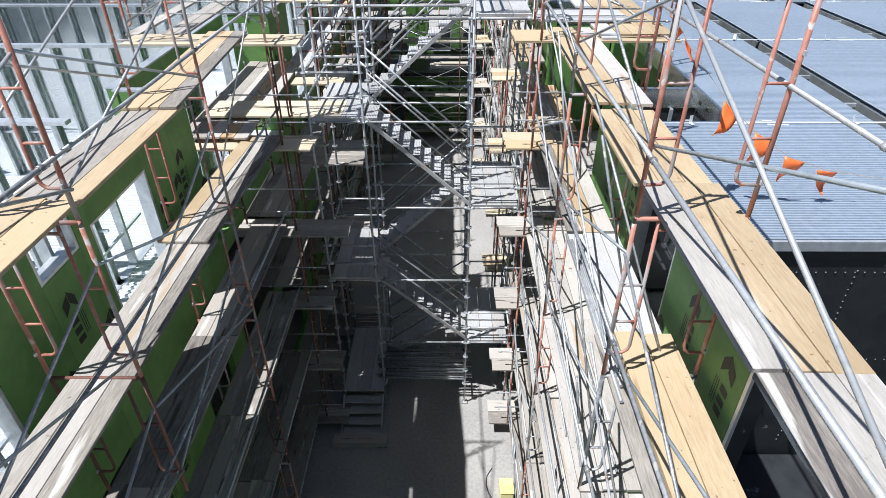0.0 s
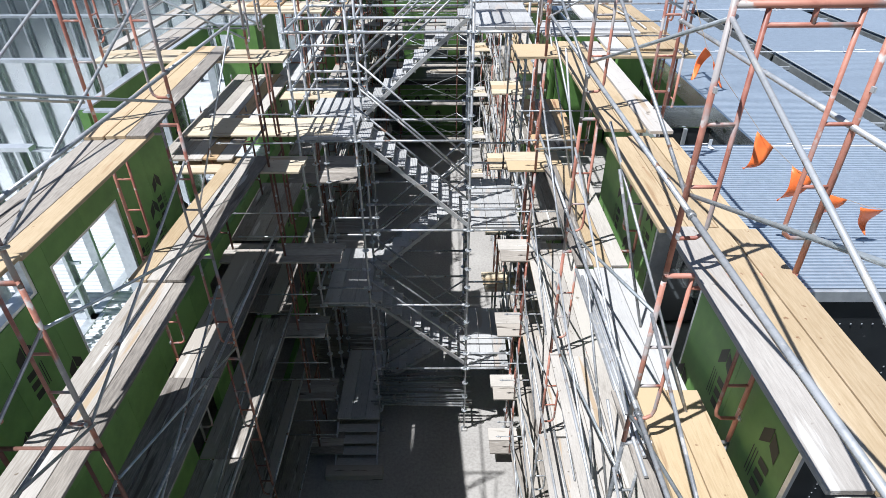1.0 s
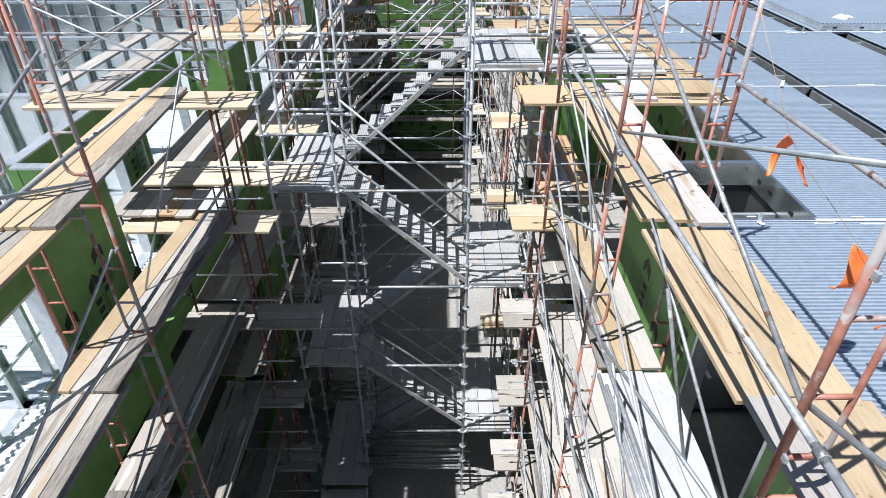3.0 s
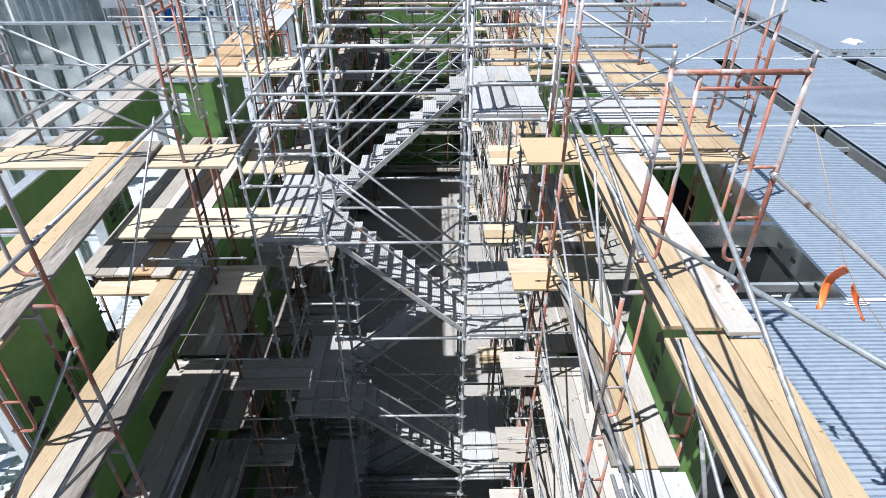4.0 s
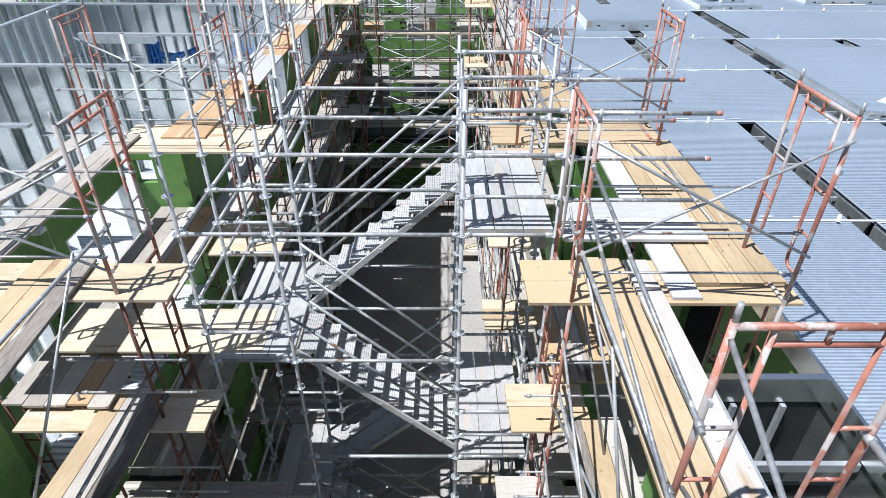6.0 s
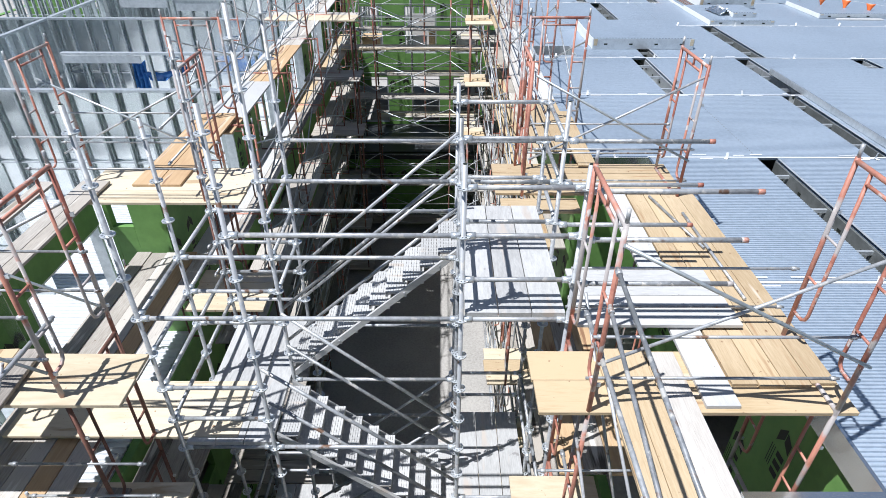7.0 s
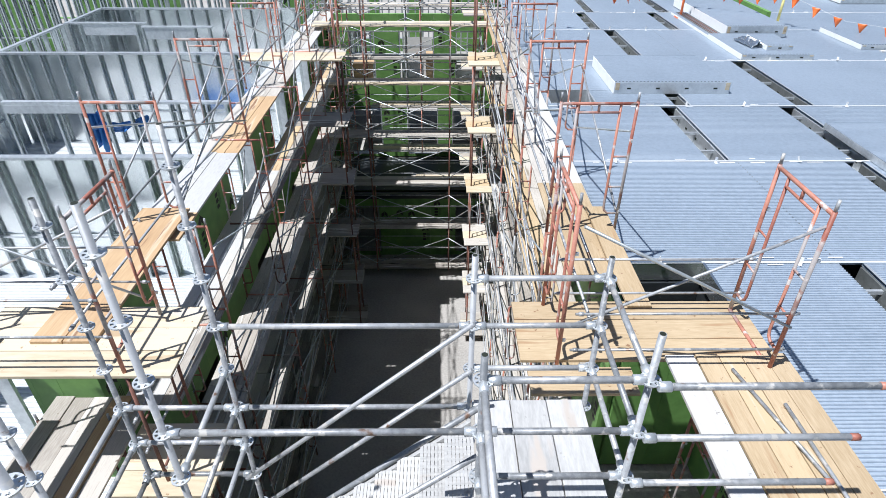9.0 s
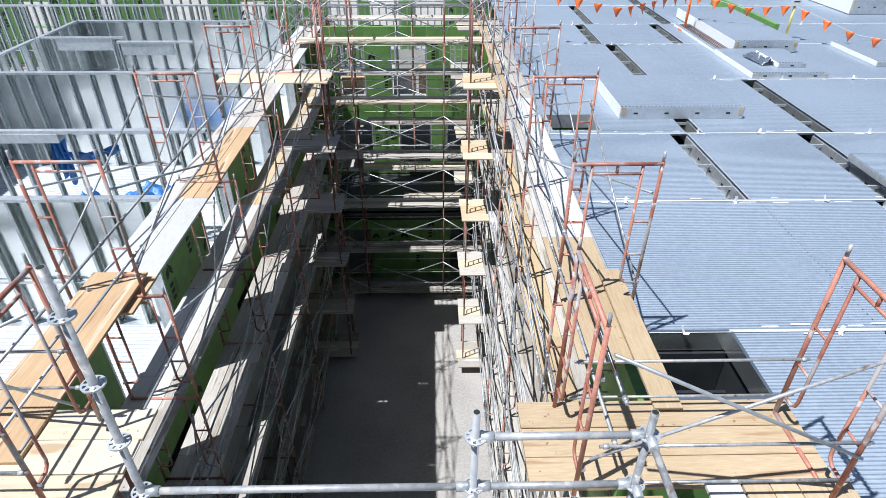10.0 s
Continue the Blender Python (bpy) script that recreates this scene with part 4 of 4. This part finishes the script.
for k, z in enumerate(LEVEL):
    for y0, y1 in ((-12.2, -8.9), (-9.0, -5.6), (-5.7, -2.6)):
        if z < 5 and y0 < -9:
            continue
        rail((1.06, y0, z + 0.62), (1.06, y1, z + 0.62), 0.021)
        rail((-3.56, y0, z + 0.55), (-3.56, y1, z + 0.55), 0.021)
    for y0, y1 in ((0.7, 3.7), (3.1, 6.5), (6.0, 9.5), (9.1, 12.6), (12.2, 15.5), (15.3, 18.5)):
        rail((1.20, y0, z + 0.55), (1.20, y1, z + 0.55))
        rail((1.20, y0, z + 1.05), (1.20, y1, z + 1.05))
        rail((-3.86 if k == 0 else -3.62, y0, z + 0.45), (-3.86 if k == 0 else -3.62, y1, z + 0.45))
        rail((-3.86 if k == 0 else -3.62, y0, z + 0.95), (-3.86 if k == 0 else -3.62, y1, z + 0.95))
    for dz in (0.5, 1.0):
        rail((-4.3, 15.42, z + dz), (1.9, 15.42, z + dz))
        rail((-4.3, 16.28, z + dz), (1.9, 16.28, z + dz))
        if k < 4:
            rail((-4.2, 18.46, z + dz), (1.6, 18.46, z + dz))
        if k:
            rail((-4.3, -2.98, z + dz - 0.1), (-3.0, -2.98, z + dz - 0.1), 0.013)
            rail((0.7, -3.12, z + dz), (1.9, -3.12, z + dz), 0.013)
for y in (-2.97, -2.03, 0.66, 1.56):
    for dz in (0.4, 0.85):
        rail((-5.78, y, LEVEL[0] + dz), (-3.45, y, LEVEL[0] + dz), 0.0135)
        rail((1.0, y - 0.1, LEVEL[0] + dz - 0.1), (3.1, y - 0.1, LEVEL[0] + dz - 0.1), 0.0135)
put_brace(-5.75, -2.95, LEVEL[0] + 0.25, 2.25, True)
put_brace(-5.75, -2.05, LEVEL[0] + 0.25, 2.25, True)
put_brace(-5.75, 1.5, LEVEL[0] + 0.25, 2.25, True)
put_brace(1.03, -3.22, LEVEL[0] + 0.6, 2.1, True)
put_brace(0.95, 0.56, LEVEL[0] + 0.6, 2.1, True)
for a, b in (((2.62, 0.50, 9.765), (2.89, -0.78, 9.765)), ((2.92, 0.05, 9.765), (2.95, -1.75, 9.765))):
    bar("laid_tube", a, b, 0.018, TUBE, "grey steel tube laid along the scaffold planks", "scaffold tube", "laid tubes", 6)
rail((2.02, -9.9, 10.80), (2.02, -5.6, 10.74), 0.021)
rail((1.03, -6.0, 10.25), (1.03, -3.2, 10.84))
rail((1.03, -5.8, 10.96), (1.03, -3.2, 11.17))
for i, x in enumerate((1.19, 1.235, 1.285, 1.33)):
    bar("laid_tube", (x, -9.1 + 0.2 * i, LEVEL[1] + 0.022), (x - 0.02, -6.1 - 0.15 * i, LEVEL[1] + 0.022), 0.02, TUBE, "grey steel tube laid along the scaffold planks", "scaffold tube", "laid tubes", 6)
# long tubes laid along the wall side and loose uprights standing among the frames
loose = random.Random(31)
for i in range(30):
    y = loose.choice((loose.uniform(-9.5, -3.4), loose.uniform(2.4, 13.0)))
    z = loose.choice(LEVEL[1:5])
    west_side = i % 3 == 0
    x = loose.uniform(-4.2, -3.9) if west_side else loose.uniform(1.35, 1.8)
    z = z - 0.14 if west_side and y > 0 else z + 0.012
    to = -3.6 if west_side else 1.12
    L = loose.uniform(1.6, 3.0)
    tilt = loose.uniform(-0.25, 0.9)
    bar("loose_tube", (x, y, z), (to + loose.uniform(-0.05, 0.05), y + L * tilt, z + L * math.sqrt(max(0.1, 1 - tilt * tilt))), 0.015, TUBE, "loose grey bracing tube among the scaffold frames", "scaffold tube", "loose tubes", 6)

for i in range(16):
    k = loose.choice((1, 2, 2, 3, 3))
    y = loose.choice((loose.uniform(-9, -5.6), loose.uniform(2.4, 12)))
    x = loose.uniform(1.3, 1.8)
    bar("laid_tube", (x, y, LEVEL[k] + 0.025), (x + loose.uniform(-0.08, 0.08), y + loose.uniform(2.2, 3.0), LEVEL[k] + 0.025), 0.018, TUBE, "grey steel tube laid along the scaffold planks", "scaffold tube", "laid tubes", 6)


# ---- west building: stud partitions open to the sky ----
def stud_bm(h):
    bm = add_box(bmesh.new(), -0.002, -0.07, 0, 0.002, 0.07, h)
    for s in (-1, 1):
        add_box(bm, 0.002, s * 0.07 - 0.002, 0, 0.052, s * 0.07 + 0.002, h)
        add_box(bm, 0.048, s * 0.07 - s * 0.015 - 0.002, 0, 0.052, s * 0.07, h)
    return bm


STUDS = {}


def stud_mesh(h):
    if h not in STUDS:
        STUDS[h] = shared(stud_bm(h), STUD, "stud")
    return STUDS[h]


def stud_wall(x0, x1, y, z0=6.0, z1=9.0, sheet=True, along="x", opening=None, label="", gap=0.6):
    """A partition of channel studs between tracks, with sheet metal on its far side."""
    w = thing("stud_partition", label or "galvanised steel stud partition lined with sheet metal", "partition", "stud partitions")
    w.matrix_basis = pose(x0, y, z0, 0, 0, 0) if along == "x" else pose(y, x0, z0, 0, 0, 90)
    L, H = x1 - x0, z1 - z0
    part("top_track", box(0, -0.075, H - 0.06, L, 0.075, H), GALV, w)
    if not opening:
        part("bottom_track", box(0, -0.075, 0, L, 0.075, 0.05), GALV, w)
    else:
        a, b, h = opening
        part("bottom_track", box(0, -0.075, 0, a, 0.075, 0.05), GALV, w)
        part("bottom_track", box(b, -0.075, 0, L, 0.075, 0.05), GALV, w)
        part("header", box(a, -0.052, h, b, 0.052, H - 0.06), GALV, w)
    n = int(L / gap)
    for i in range(n + 1):
        x = min(L - 0.05, i * gap)
        if opening and opening[0] + 0.05 < x < opening[1] - 0.05:
            continue
        piece("stud", stud_mesh(round(H - 0.1, 2)), w, Matrix.Translation((x, 0, 0.05)))
    if sheet:
        m = int(math.ceil(L / 1.22))
        for i in range(m):
            a, b = i * L / m, (i + 1) * L / m
            if opening and a < opening[1] - 0.1 and b > opening[0] + 0.1:
                continue
            part("sheet", box(a + 0.002, 0.077, 0.0, b - 0.002, 0.081, H), SHEET, w)
    part("noggin", box(0, -0.02, H * 0.36, L, 0.02, H * 0.36 + 0.04), GALV, w)
    return w


stud_wall(-17.0, -6.0, -4.85, sheet=False, label="open galvanised stud partition without lining")
stud_wall(-17.0, -5.75, -0.7)
stud_wall(-17.0, -8.2, 3.2)
stud_wall(-17.0, -5.2, 7.25)
stud_wall(-11.0, -5.4, 10.5, sheet=False, label="open galvanised stud partition without lining", gap=0.61)
stud_wall(-18.0, -5.6, 14.95)
stud_wall(-13.8, -10.95, 19.05, sheet=False, opening=(0.5, 2.4, 2.55), label="open galvanised stud partition with a door header")
stud_wall(-10.9, -8.35, 18.45, sheet=False, opening=(0.1, 1.85, 2.55), label="open galvanised stud partition with a door header")
stud_wall(-13.9, -6.0, 21.6)
stud_wall(18.9, 21.6, -13.85, along="y", label="short sheet-metal stud partition")
stud_wall(15.1, 18.8, -13.9, along="y", sheet=False, label="open galvanised stud partition")
stud_wall(7.3, 14.9, -16.9, along="y")
stud_wall(-4.8, 7.2, -16.9, along="y")
stud_wall(10.6, 14.8, -13.9, along="y", label="sheet-metal stud partition")
for y0, y1 in ((-14, -7.0), (-4.9, -3.7), (2.1, 3.8), (6.0, 7.9), (9.9, 11.7), (13.7, 15.2), (17.4, NORTH)):
    stud_wall(y0, y1, WEST - 0.26, along="y", sheet=False, z1=8.95, label="galvanised studs behind the green boards")


hd = mesh_object("door_header", box(-10.95, 10.40, 8.72, -8.75, 10.43, 8.93), GALV)
tagged(hd, "galvanised box header fixed to an open stud partition", "header")


# far green walls with window openings, beyond the partitions and the court
def far_wall(name, x0, x1, y, z0, z1, holes, seed):
    w = thing(name, "green sheathing wall with framed openings beyond the court", "wall", kind="structure")
    boards(w, (x0, y, 0), (1, 0, 0), (0, -1, 0), wall_spans(0, x1 - x0, z0, z1, holes), seed)
    for a, b, lo, hi in holes:
        hole_frame(w, (x0, y, 0), (1, 0, 0), (0, -1, 0), a, b, lo, hi)


far_wall("wall_far_west", -22, 2.1, 26.5, 6.0, 9.6, [(3.0, 4.4, 7.0, 8.8), (6.6, 7.3, 6.9, 9.0), (9.4, 11.6, 6.9, 8.9), (13.0, 14.2, 7.0, 8.8), (17.0, 18.4, 6.6, 9.0), (18.9, 20.3, 6.6, 9.0), (21.0, 22.4, 6.6, 9.0)], 41)
stud_wall(-22, 1.9, 24.6, sheet=False, label="open galvanised stud partition before the far wall", gap=0.3)
stud_wall(-22, -4.0, 25.7, sheet=False, z1=9.4, label="open galvanised stud partition before the far wall", gap=0.41)
stud_wall(-6.7, -3.6, -6.15, along="y", sheet=False, z1=7.9, gap=1.2, label="low open stud partition beside the window opening")
# goods stored behind the openings of the end wall
for x0, x1, y, h, mat, lab in ((-3.8, -2.85, 21.0, 0.95, RUST, "brown plywood crate"), (-0.75, -0.45, 20.9, 1.3, RUST, "brown plywood crate"), (0.6, 1.6, 21.2, 0.7, PALE, "pale wooden crate")):
    c = thing("crate", lab + " with battens standing behind the end wall", "crate", "stored crates")
    part("body", box(x0, y, 5.98, x1, y + 0.8, 5.98 + h), WOOD_RED if mat is RUST else mat, c)
    for z in (6.02, 5.98 + h - 0.12):
        part("batten", box(x0 - 0.02, y - 0.025, z, x1 + 0.02, y - 0.002, z + 0.09), WOOD_RED if mat is RUST else mat, c)
for x0, x1, y, h in ((-1.75, -0.85, 20.85, 1.05), (0.5, 1.35, 20.8, 0.95), (-2.95, -2.8, 20.8, 1.0), (-1.7, -0.5, 22.0, 1.75)):
    ob = mesh_object("white_board", box(0, 0, 0, x1 - x0, 0.02, h), BOARDW)
    ob.matrix_basis = pose(x0, y, 5.98, -8, 0, 0)
    tagged(ob, "white board leaning behind the end wall", "board", "stored boards")
stud_wall(-4.6, -2.8, NORTH + 0.25, sheet=False, z0=7.4, z1=8.35, gap=0.2, label="close galvanised studs behind an opening")
infill = thing("wall_roof_step", "green boards at a step in the roof", "wall", kind="structure")
boards(infill, (11.78, 18.9, 0), (0, 1, 0), (-1, 0, 0), [(0.0, 5.5, 9.03, 9.42)], 55)


# blue tarpaulins crumpled on the west floor
def tarp(x, y, z, sx, sy, h, seed, rot, mat=BLUE, label="crumpled blue plastic tarpaulin lying on the floor", crease=0.12):
    bm = bmesh.new()
    n = 22
    v = [[bm.verts.new(((i / n - 0.5) * sx, (j / n - 0.5) * sy, h * max(0, 1 - abs(i / n - 0.5) * 2.2) ** 0.8 * (0.4 + 0.6 * noise.noise((i * 0.22 + seed, j * 0.2, 0.3))) + crease * (noise.noise((i * 0.6, j * 0.6, seed)) + 1.0))) for j in range(n + 1)] for i in range(n + 1)]
    for i in range(n):
        for j in range(n):
            bm.faces.new((v[i][j], v[i + 1][j], v[i + 1][j + 1], v[i][j + 1])).smooth = True
    ob = mesh_object("tarpaulin", bm, mat)
    ob.modifiers.new("thick", "SOLIDIFY").thickness = 0.006
    ob.matrix_basis = pose(x, y, z, 0, 0, rot)
    return tagged(ob, label, "tarpaulin", "tarpaulins")


tarp(-7.9, 11.9, 6.05, 1.9, 1.3, 1.1, 3, 20)
tarp(-9.0, 11.3, 6.05, 1.2, 1.0, 1.2, 5, 60)
tarp(9.15, 4.2, ROOF + 0.12, 0.5, 0.32, 0.12, 4, 30, WHITE, "crumpled white plastic film on a roof cassette", 0.04)
tarp(9.48, 15.2, ROOF + 0.19, 0.42, 1.0, 0.28, 9, 8, SHEET, "crumpled silver foil bag on a roof cassette", 0.05)


def hung_tarp(a, b, drop, seed, label):
    """A tarpaulin folded over a line, hanging in creases."""
    a, b = Vector(a), Vector(b)
    bm = bmesh.new()
    n, m = 24, 8
    side = (b - a).cross(Vector((0, 0, 1))).normalized()
    v = []
    for i in range(n + 1):
        c = a.lerp(b, i / n)
        row = []
        for j in range(m + 1):
            s = j / m
            d = drop * (0.7 + 0.5 * noise.noise((i * 0.15, seed, 0.1)))
            q = c + Vector((0, 0, -d * s - 0.12 * math.sin(math.pi * i / n))) + side * (0.10 * s * math.sin(i * 0.9 + seed) + 0.1 * noise.noise((i * 0.3, s * 2, seed)))
            row.append(bm.verts.new(q))
        v.append(row)
    for i in range(n):
        for j in range(m):
            bm.faces.new((v[i][j], v[i + 1][j], v[i + 1][j + 1], v[i][j + 1])).smooth = True
    ob = mesh_object("tarpaulin", bm, BLUE)
    ob.modifiers.new("thick", "SOLIDIFY").thickness = 0.006
    return tagged(ob, label, "tarpaulin", "tarpaulins")


hung_tarp((-9.0, 10.62, 8.45), (-7.6, 10.62, 8.6), 0.32, 2, "blue plastic tarpaulin strung along the studs")
hung_tarp((-9.15, 10.60, 8.8), (-8.75, 10.64, 8.75), 1.3, 6, "blue plastic tarpaulin hanging in folds from the studs")


# ---- flags and small things on the roof ----
def bunting(points, flags, size, label):
    b = thing("flag_line", label, "bunting", "flag lines")
    pts = [Vector(p) for p in points]
    part("cord", tube(pts, 0.004, 5), WHITE, b)
    lens = [(q - p).length for p, q in zip(pts, pts[1:])]
    total = sum(lens)
    rnd = random.Random(2)
    for k in range(flags):
        d = total * (k + 0.5) / flags
        for (p, q), ln in zip(zip(pts, pts[1:]), lens):
            if d <= ln:
                break
            d -= ln
        at, way = p.lerp(q, d / ln), (q - p).normalized()
        flat = Vector((way.x, way.y, way.z * 0.3)).normalized()
        bm = bmesh.new()
        n = 6
        sway = rnd.uniform(-0.3, 0.3)
        rows = []
        for i in range(n + 1):
            s = i / n
            row = []
            for j in (-1, -0.33, 0.33, 1):
                c = at + flat * (0.5 * size * (1 - s) * j) + Vector((0, 0, -size * 1.1 * s)) + way.cross(Vector((0, 0, 1))) * (sway * size * s * s + 0.05 * size * math.sin(3 * j + 4 * s))
                row.append(bm.verts.new(c))
            rows.append(row)
        for r0, r1 in zip(rows, rows[1:]):
            for j in range(3):
                bm.faces.new((r0[j], r0[j + 1], r1[j + 1], r1[j])).smooth = True
        fl = part("flag", bm, ORANGE, b)
        fl.modifiers.new("thick", "SOLIDIFY").thickness = 0.003
    return b


def flag_cord(points, flags, label):
    """A cord with pennants blown aside; flags: (point on the cord, its way, tip)."""
    g = thing("flag_line", label, "bunting", "flag lines")
    part("cord", tube(points, 0.0022, 5), WOOD_RED, g)
    for k, (at, way, tip) in enumerate(flags):
        at, way, tip = Vector(at), Vector(way), Vector(tip)
        bm = bmesh.new()
        rows = []
        for i in range(9):
            s = i / 8
            mid = at.lerp(tip, s) + Vector((0, 0.035 * math.sin(5 * s + k), -0.03 * math.sin(3.1 * s)))
            rows.append([bm.verts.new(mid + way * (1 - s) * j + Vector((0, 0.02 * math.sin(9 * j + 4 * s + k), 0))) for j in (-0.125, -0.06, 0.0, 0.06, 0.125)])
        for r0, r1 in zip(rows, rows[1:]):
            for j in range(4):
                bm.faces.new((r0[j], r0[j + 1], r1[j + 1], r1[j])).smooth = True
        part("flag", bm, ORANGE, g).modifiers.new("thick", "SOLIDIFY").thickness = 0.003


flag_cord([(1.55, -6.55, 11.5), (1.84, -6.80, 10.78), (1.96, -6.85, 10.60), (2.44, -7.12, 10.03), (2.74, -7.30, 9.78), (3.10, -7.30, 9.56), (3.50, -7.3, 9.42), (4.4, -7.4, 9.30), (5.6, -7.6, 9.2)],
          [((1.86, -6.82, 10.74), (0.35, 0, -0.3), (1.74, -6.84, 10.50)), ((1.97, -6.86, 10.59), (0.4, 0, -0.5), (2.01, -6.88, 10.44)), ((2.46, -7.13, 10.01), (0.75, 0, -0.62), (2.31, -7.15, 9.74)),
           ((2.78, -7.30, 9.77), (0.85, 0, -0.45), (2.66, -7.29, 9.46)), ((3.14, -7.30, 9.55), (0.9, 0, -0.25), (3.06, -7.31, 9.26)), ((3.52, -7.3, 9.42), (0.95, 0, -0.15), (3.58, -7.31, 9.12))],
          "orange vinyl pennant flags on a cord, blown aside over the roof")
bunting([(3.6, 18.0, 10.6), (5.8, 17.4, 10.25), (8.97, 19.79, 10.3)], 10, 0.3, "orange vinyl pennant flags on a cord over the roof")
bunting([(8.97, 19.79, 10.3), (10.5, 19.0, 9.95), (12.04, 18.54, 10.1)], 6, 0.3, "orange vinyl pennant flags on a cord over the roof")
bunting([(12.04, 18.54, 10.1), (13.5, 17.0, 9.5), (16, 15.2, 9.35), (19, 14, 9.4)], 11, 0.3, "orange vinyl pennant flags sagging onto the roof")
for x, y, mat, lab in ((8.97, 19.79, ORANGE, "orange plastic post holding the flag line"), (12.04, 18.54, YELLOW, "yellow post with a small white notice")):
    p = thing("flag_post", lab, "post", "flag posts")
    part("shaft", tube([(x, y, ROOF + 0.02), (x, y, ROOF + 1.3)], 0.045, 10), mat, p)
    part("foot", box(x - 0.18, y - 0.18, ROOF + 0.02, x + 0.18, y + 0.18, ROOF + 0.07, 0.01), mat, p)
    if mat is YELLOW:
        part("notice", box(x - 0.16, y - 0.06, ROOF + 1.1, x + 0.16, y - 0.05, ROOF + 1.42), WHITE, p, "small white notice with a pale print")
        part("print", box(x - 0.1, y - 0.064, ROOF + 1.22, x + 0.1, y - 0.061, ROOF + 1.26), INK, p)

tags = random.Random(21)
for y in ROWS_Y[1:9]:
    for i in range(6):
        x = 3.3 + i * 2.0 + tags.uniform(-0.5, 0.5)
        bm = add_box(bmesh.new(), -0.025, -0.002, 0, 0.025, 0.002, 0.11)
        add_box(bm, -0.025, -0.07, 0, 0.025, 0, 0.004)
        ob = mesh_object("seam_clip", bm, WHITE)
        ob.matrix_basis = pose(x, y - 0.05, ROOF + 0.034, tags.uniform(-25, 10), 0, tags.uniform(-60, 60))
        tagged(ob, "small bent white metal clip standing on a roof seam", "clip", "roof seam clips")

# ---- loose things in the court ----
y0 = thing("cable_box", "small yellow plastic power box on the court floor", "power box")
part("body", box(0.75, -5.0, 0.0, 1.05, -4.62, 0.22, 0.02), YELLOW, y0)
part("lid", box(0.74, -5.01, 0.222, 1.06, -4.61, 0.25, 0.008), YELLOW, y0)
pts = [(0.9 - 0.35 * math.sin(a) - 0.1, -4.6 + 0.5 * (1 - math.cos(a)) - 0.5, 0.012) for a in (0.2, 0.6, 1.0, 1.5, 2.0, 2.6)]
part("cable", tube(pts, 0.01, 6), INK, y0)

# bundle of tubes stored in the tower's foot
rnd = random.Random(5)
for i in range(22):
    z = 0.75 + 0.055 * (i // 8) + rnd.uniform(0, 0.02)
    y = -2.0 + 0.16 * (i % 8) + rnd.uniform(-0.03, 0.03)
    bar("stored_tube", (X_L + rnd.uniform(-0.25, 0.0), y, z), (X_M + rnd.uniform(0.0, 0.2), y + rnd.uniform(-0.1, 0.1), z), 0.021, TUBE, "loose grey scaffold tube stacked in the tower's foot", "scaffold tube", "stacked tubes", 6)
for x in (X_L + 0.05, X_M - 0.05):
    bar("tube_rest", (x, YF, 0.70), (x, YB, 0.70), 0.0242, TUBE, "cross tube that carries stacked scaffold tubes", "scaffold tube")

# steps at the foot of the tower
st = thing("foot_steps", "short grey steel steps down to the court floor", "stair")
for i in range(4):
    part("tread", box(X_LL + 0.05, -2.65 - 0.2 * i, 0.56 - 0.17 * i - 0.03, X_L - 0.05, -2.42 - 0.2 * i, 0.56 - 0.17 * i), ALU, st)
for x in (X_LL, X_L - 0.04):
    bm = bmesh.new()
    prof = [(-2.4, 0.6), (-3.3, -0.0), (-3.15, 0.0), (-2.4, 0.5)]
    a = [bm.verts.new((x, py, pz)) for py, pz in prof]
    b = [bm.verts.new((x + 0.04, py, pz)) for py, pz in prof]
    bm.faces.new(a)
    bm.faces.new(b[::-1])
    for k in range(4):
        bm.faces.new((a[k], b[k], b[(k + 1) % 4], a[(k + 1) % 4]))
    part("stringer", bm, TUBE, st)
part("sill", box(X_LL - 0.15, -3.62, 0, X_L + 0.15, -3.33, 0.2, 0.01), WOOD_OLD, st, "dark wooden sill box at the foot")
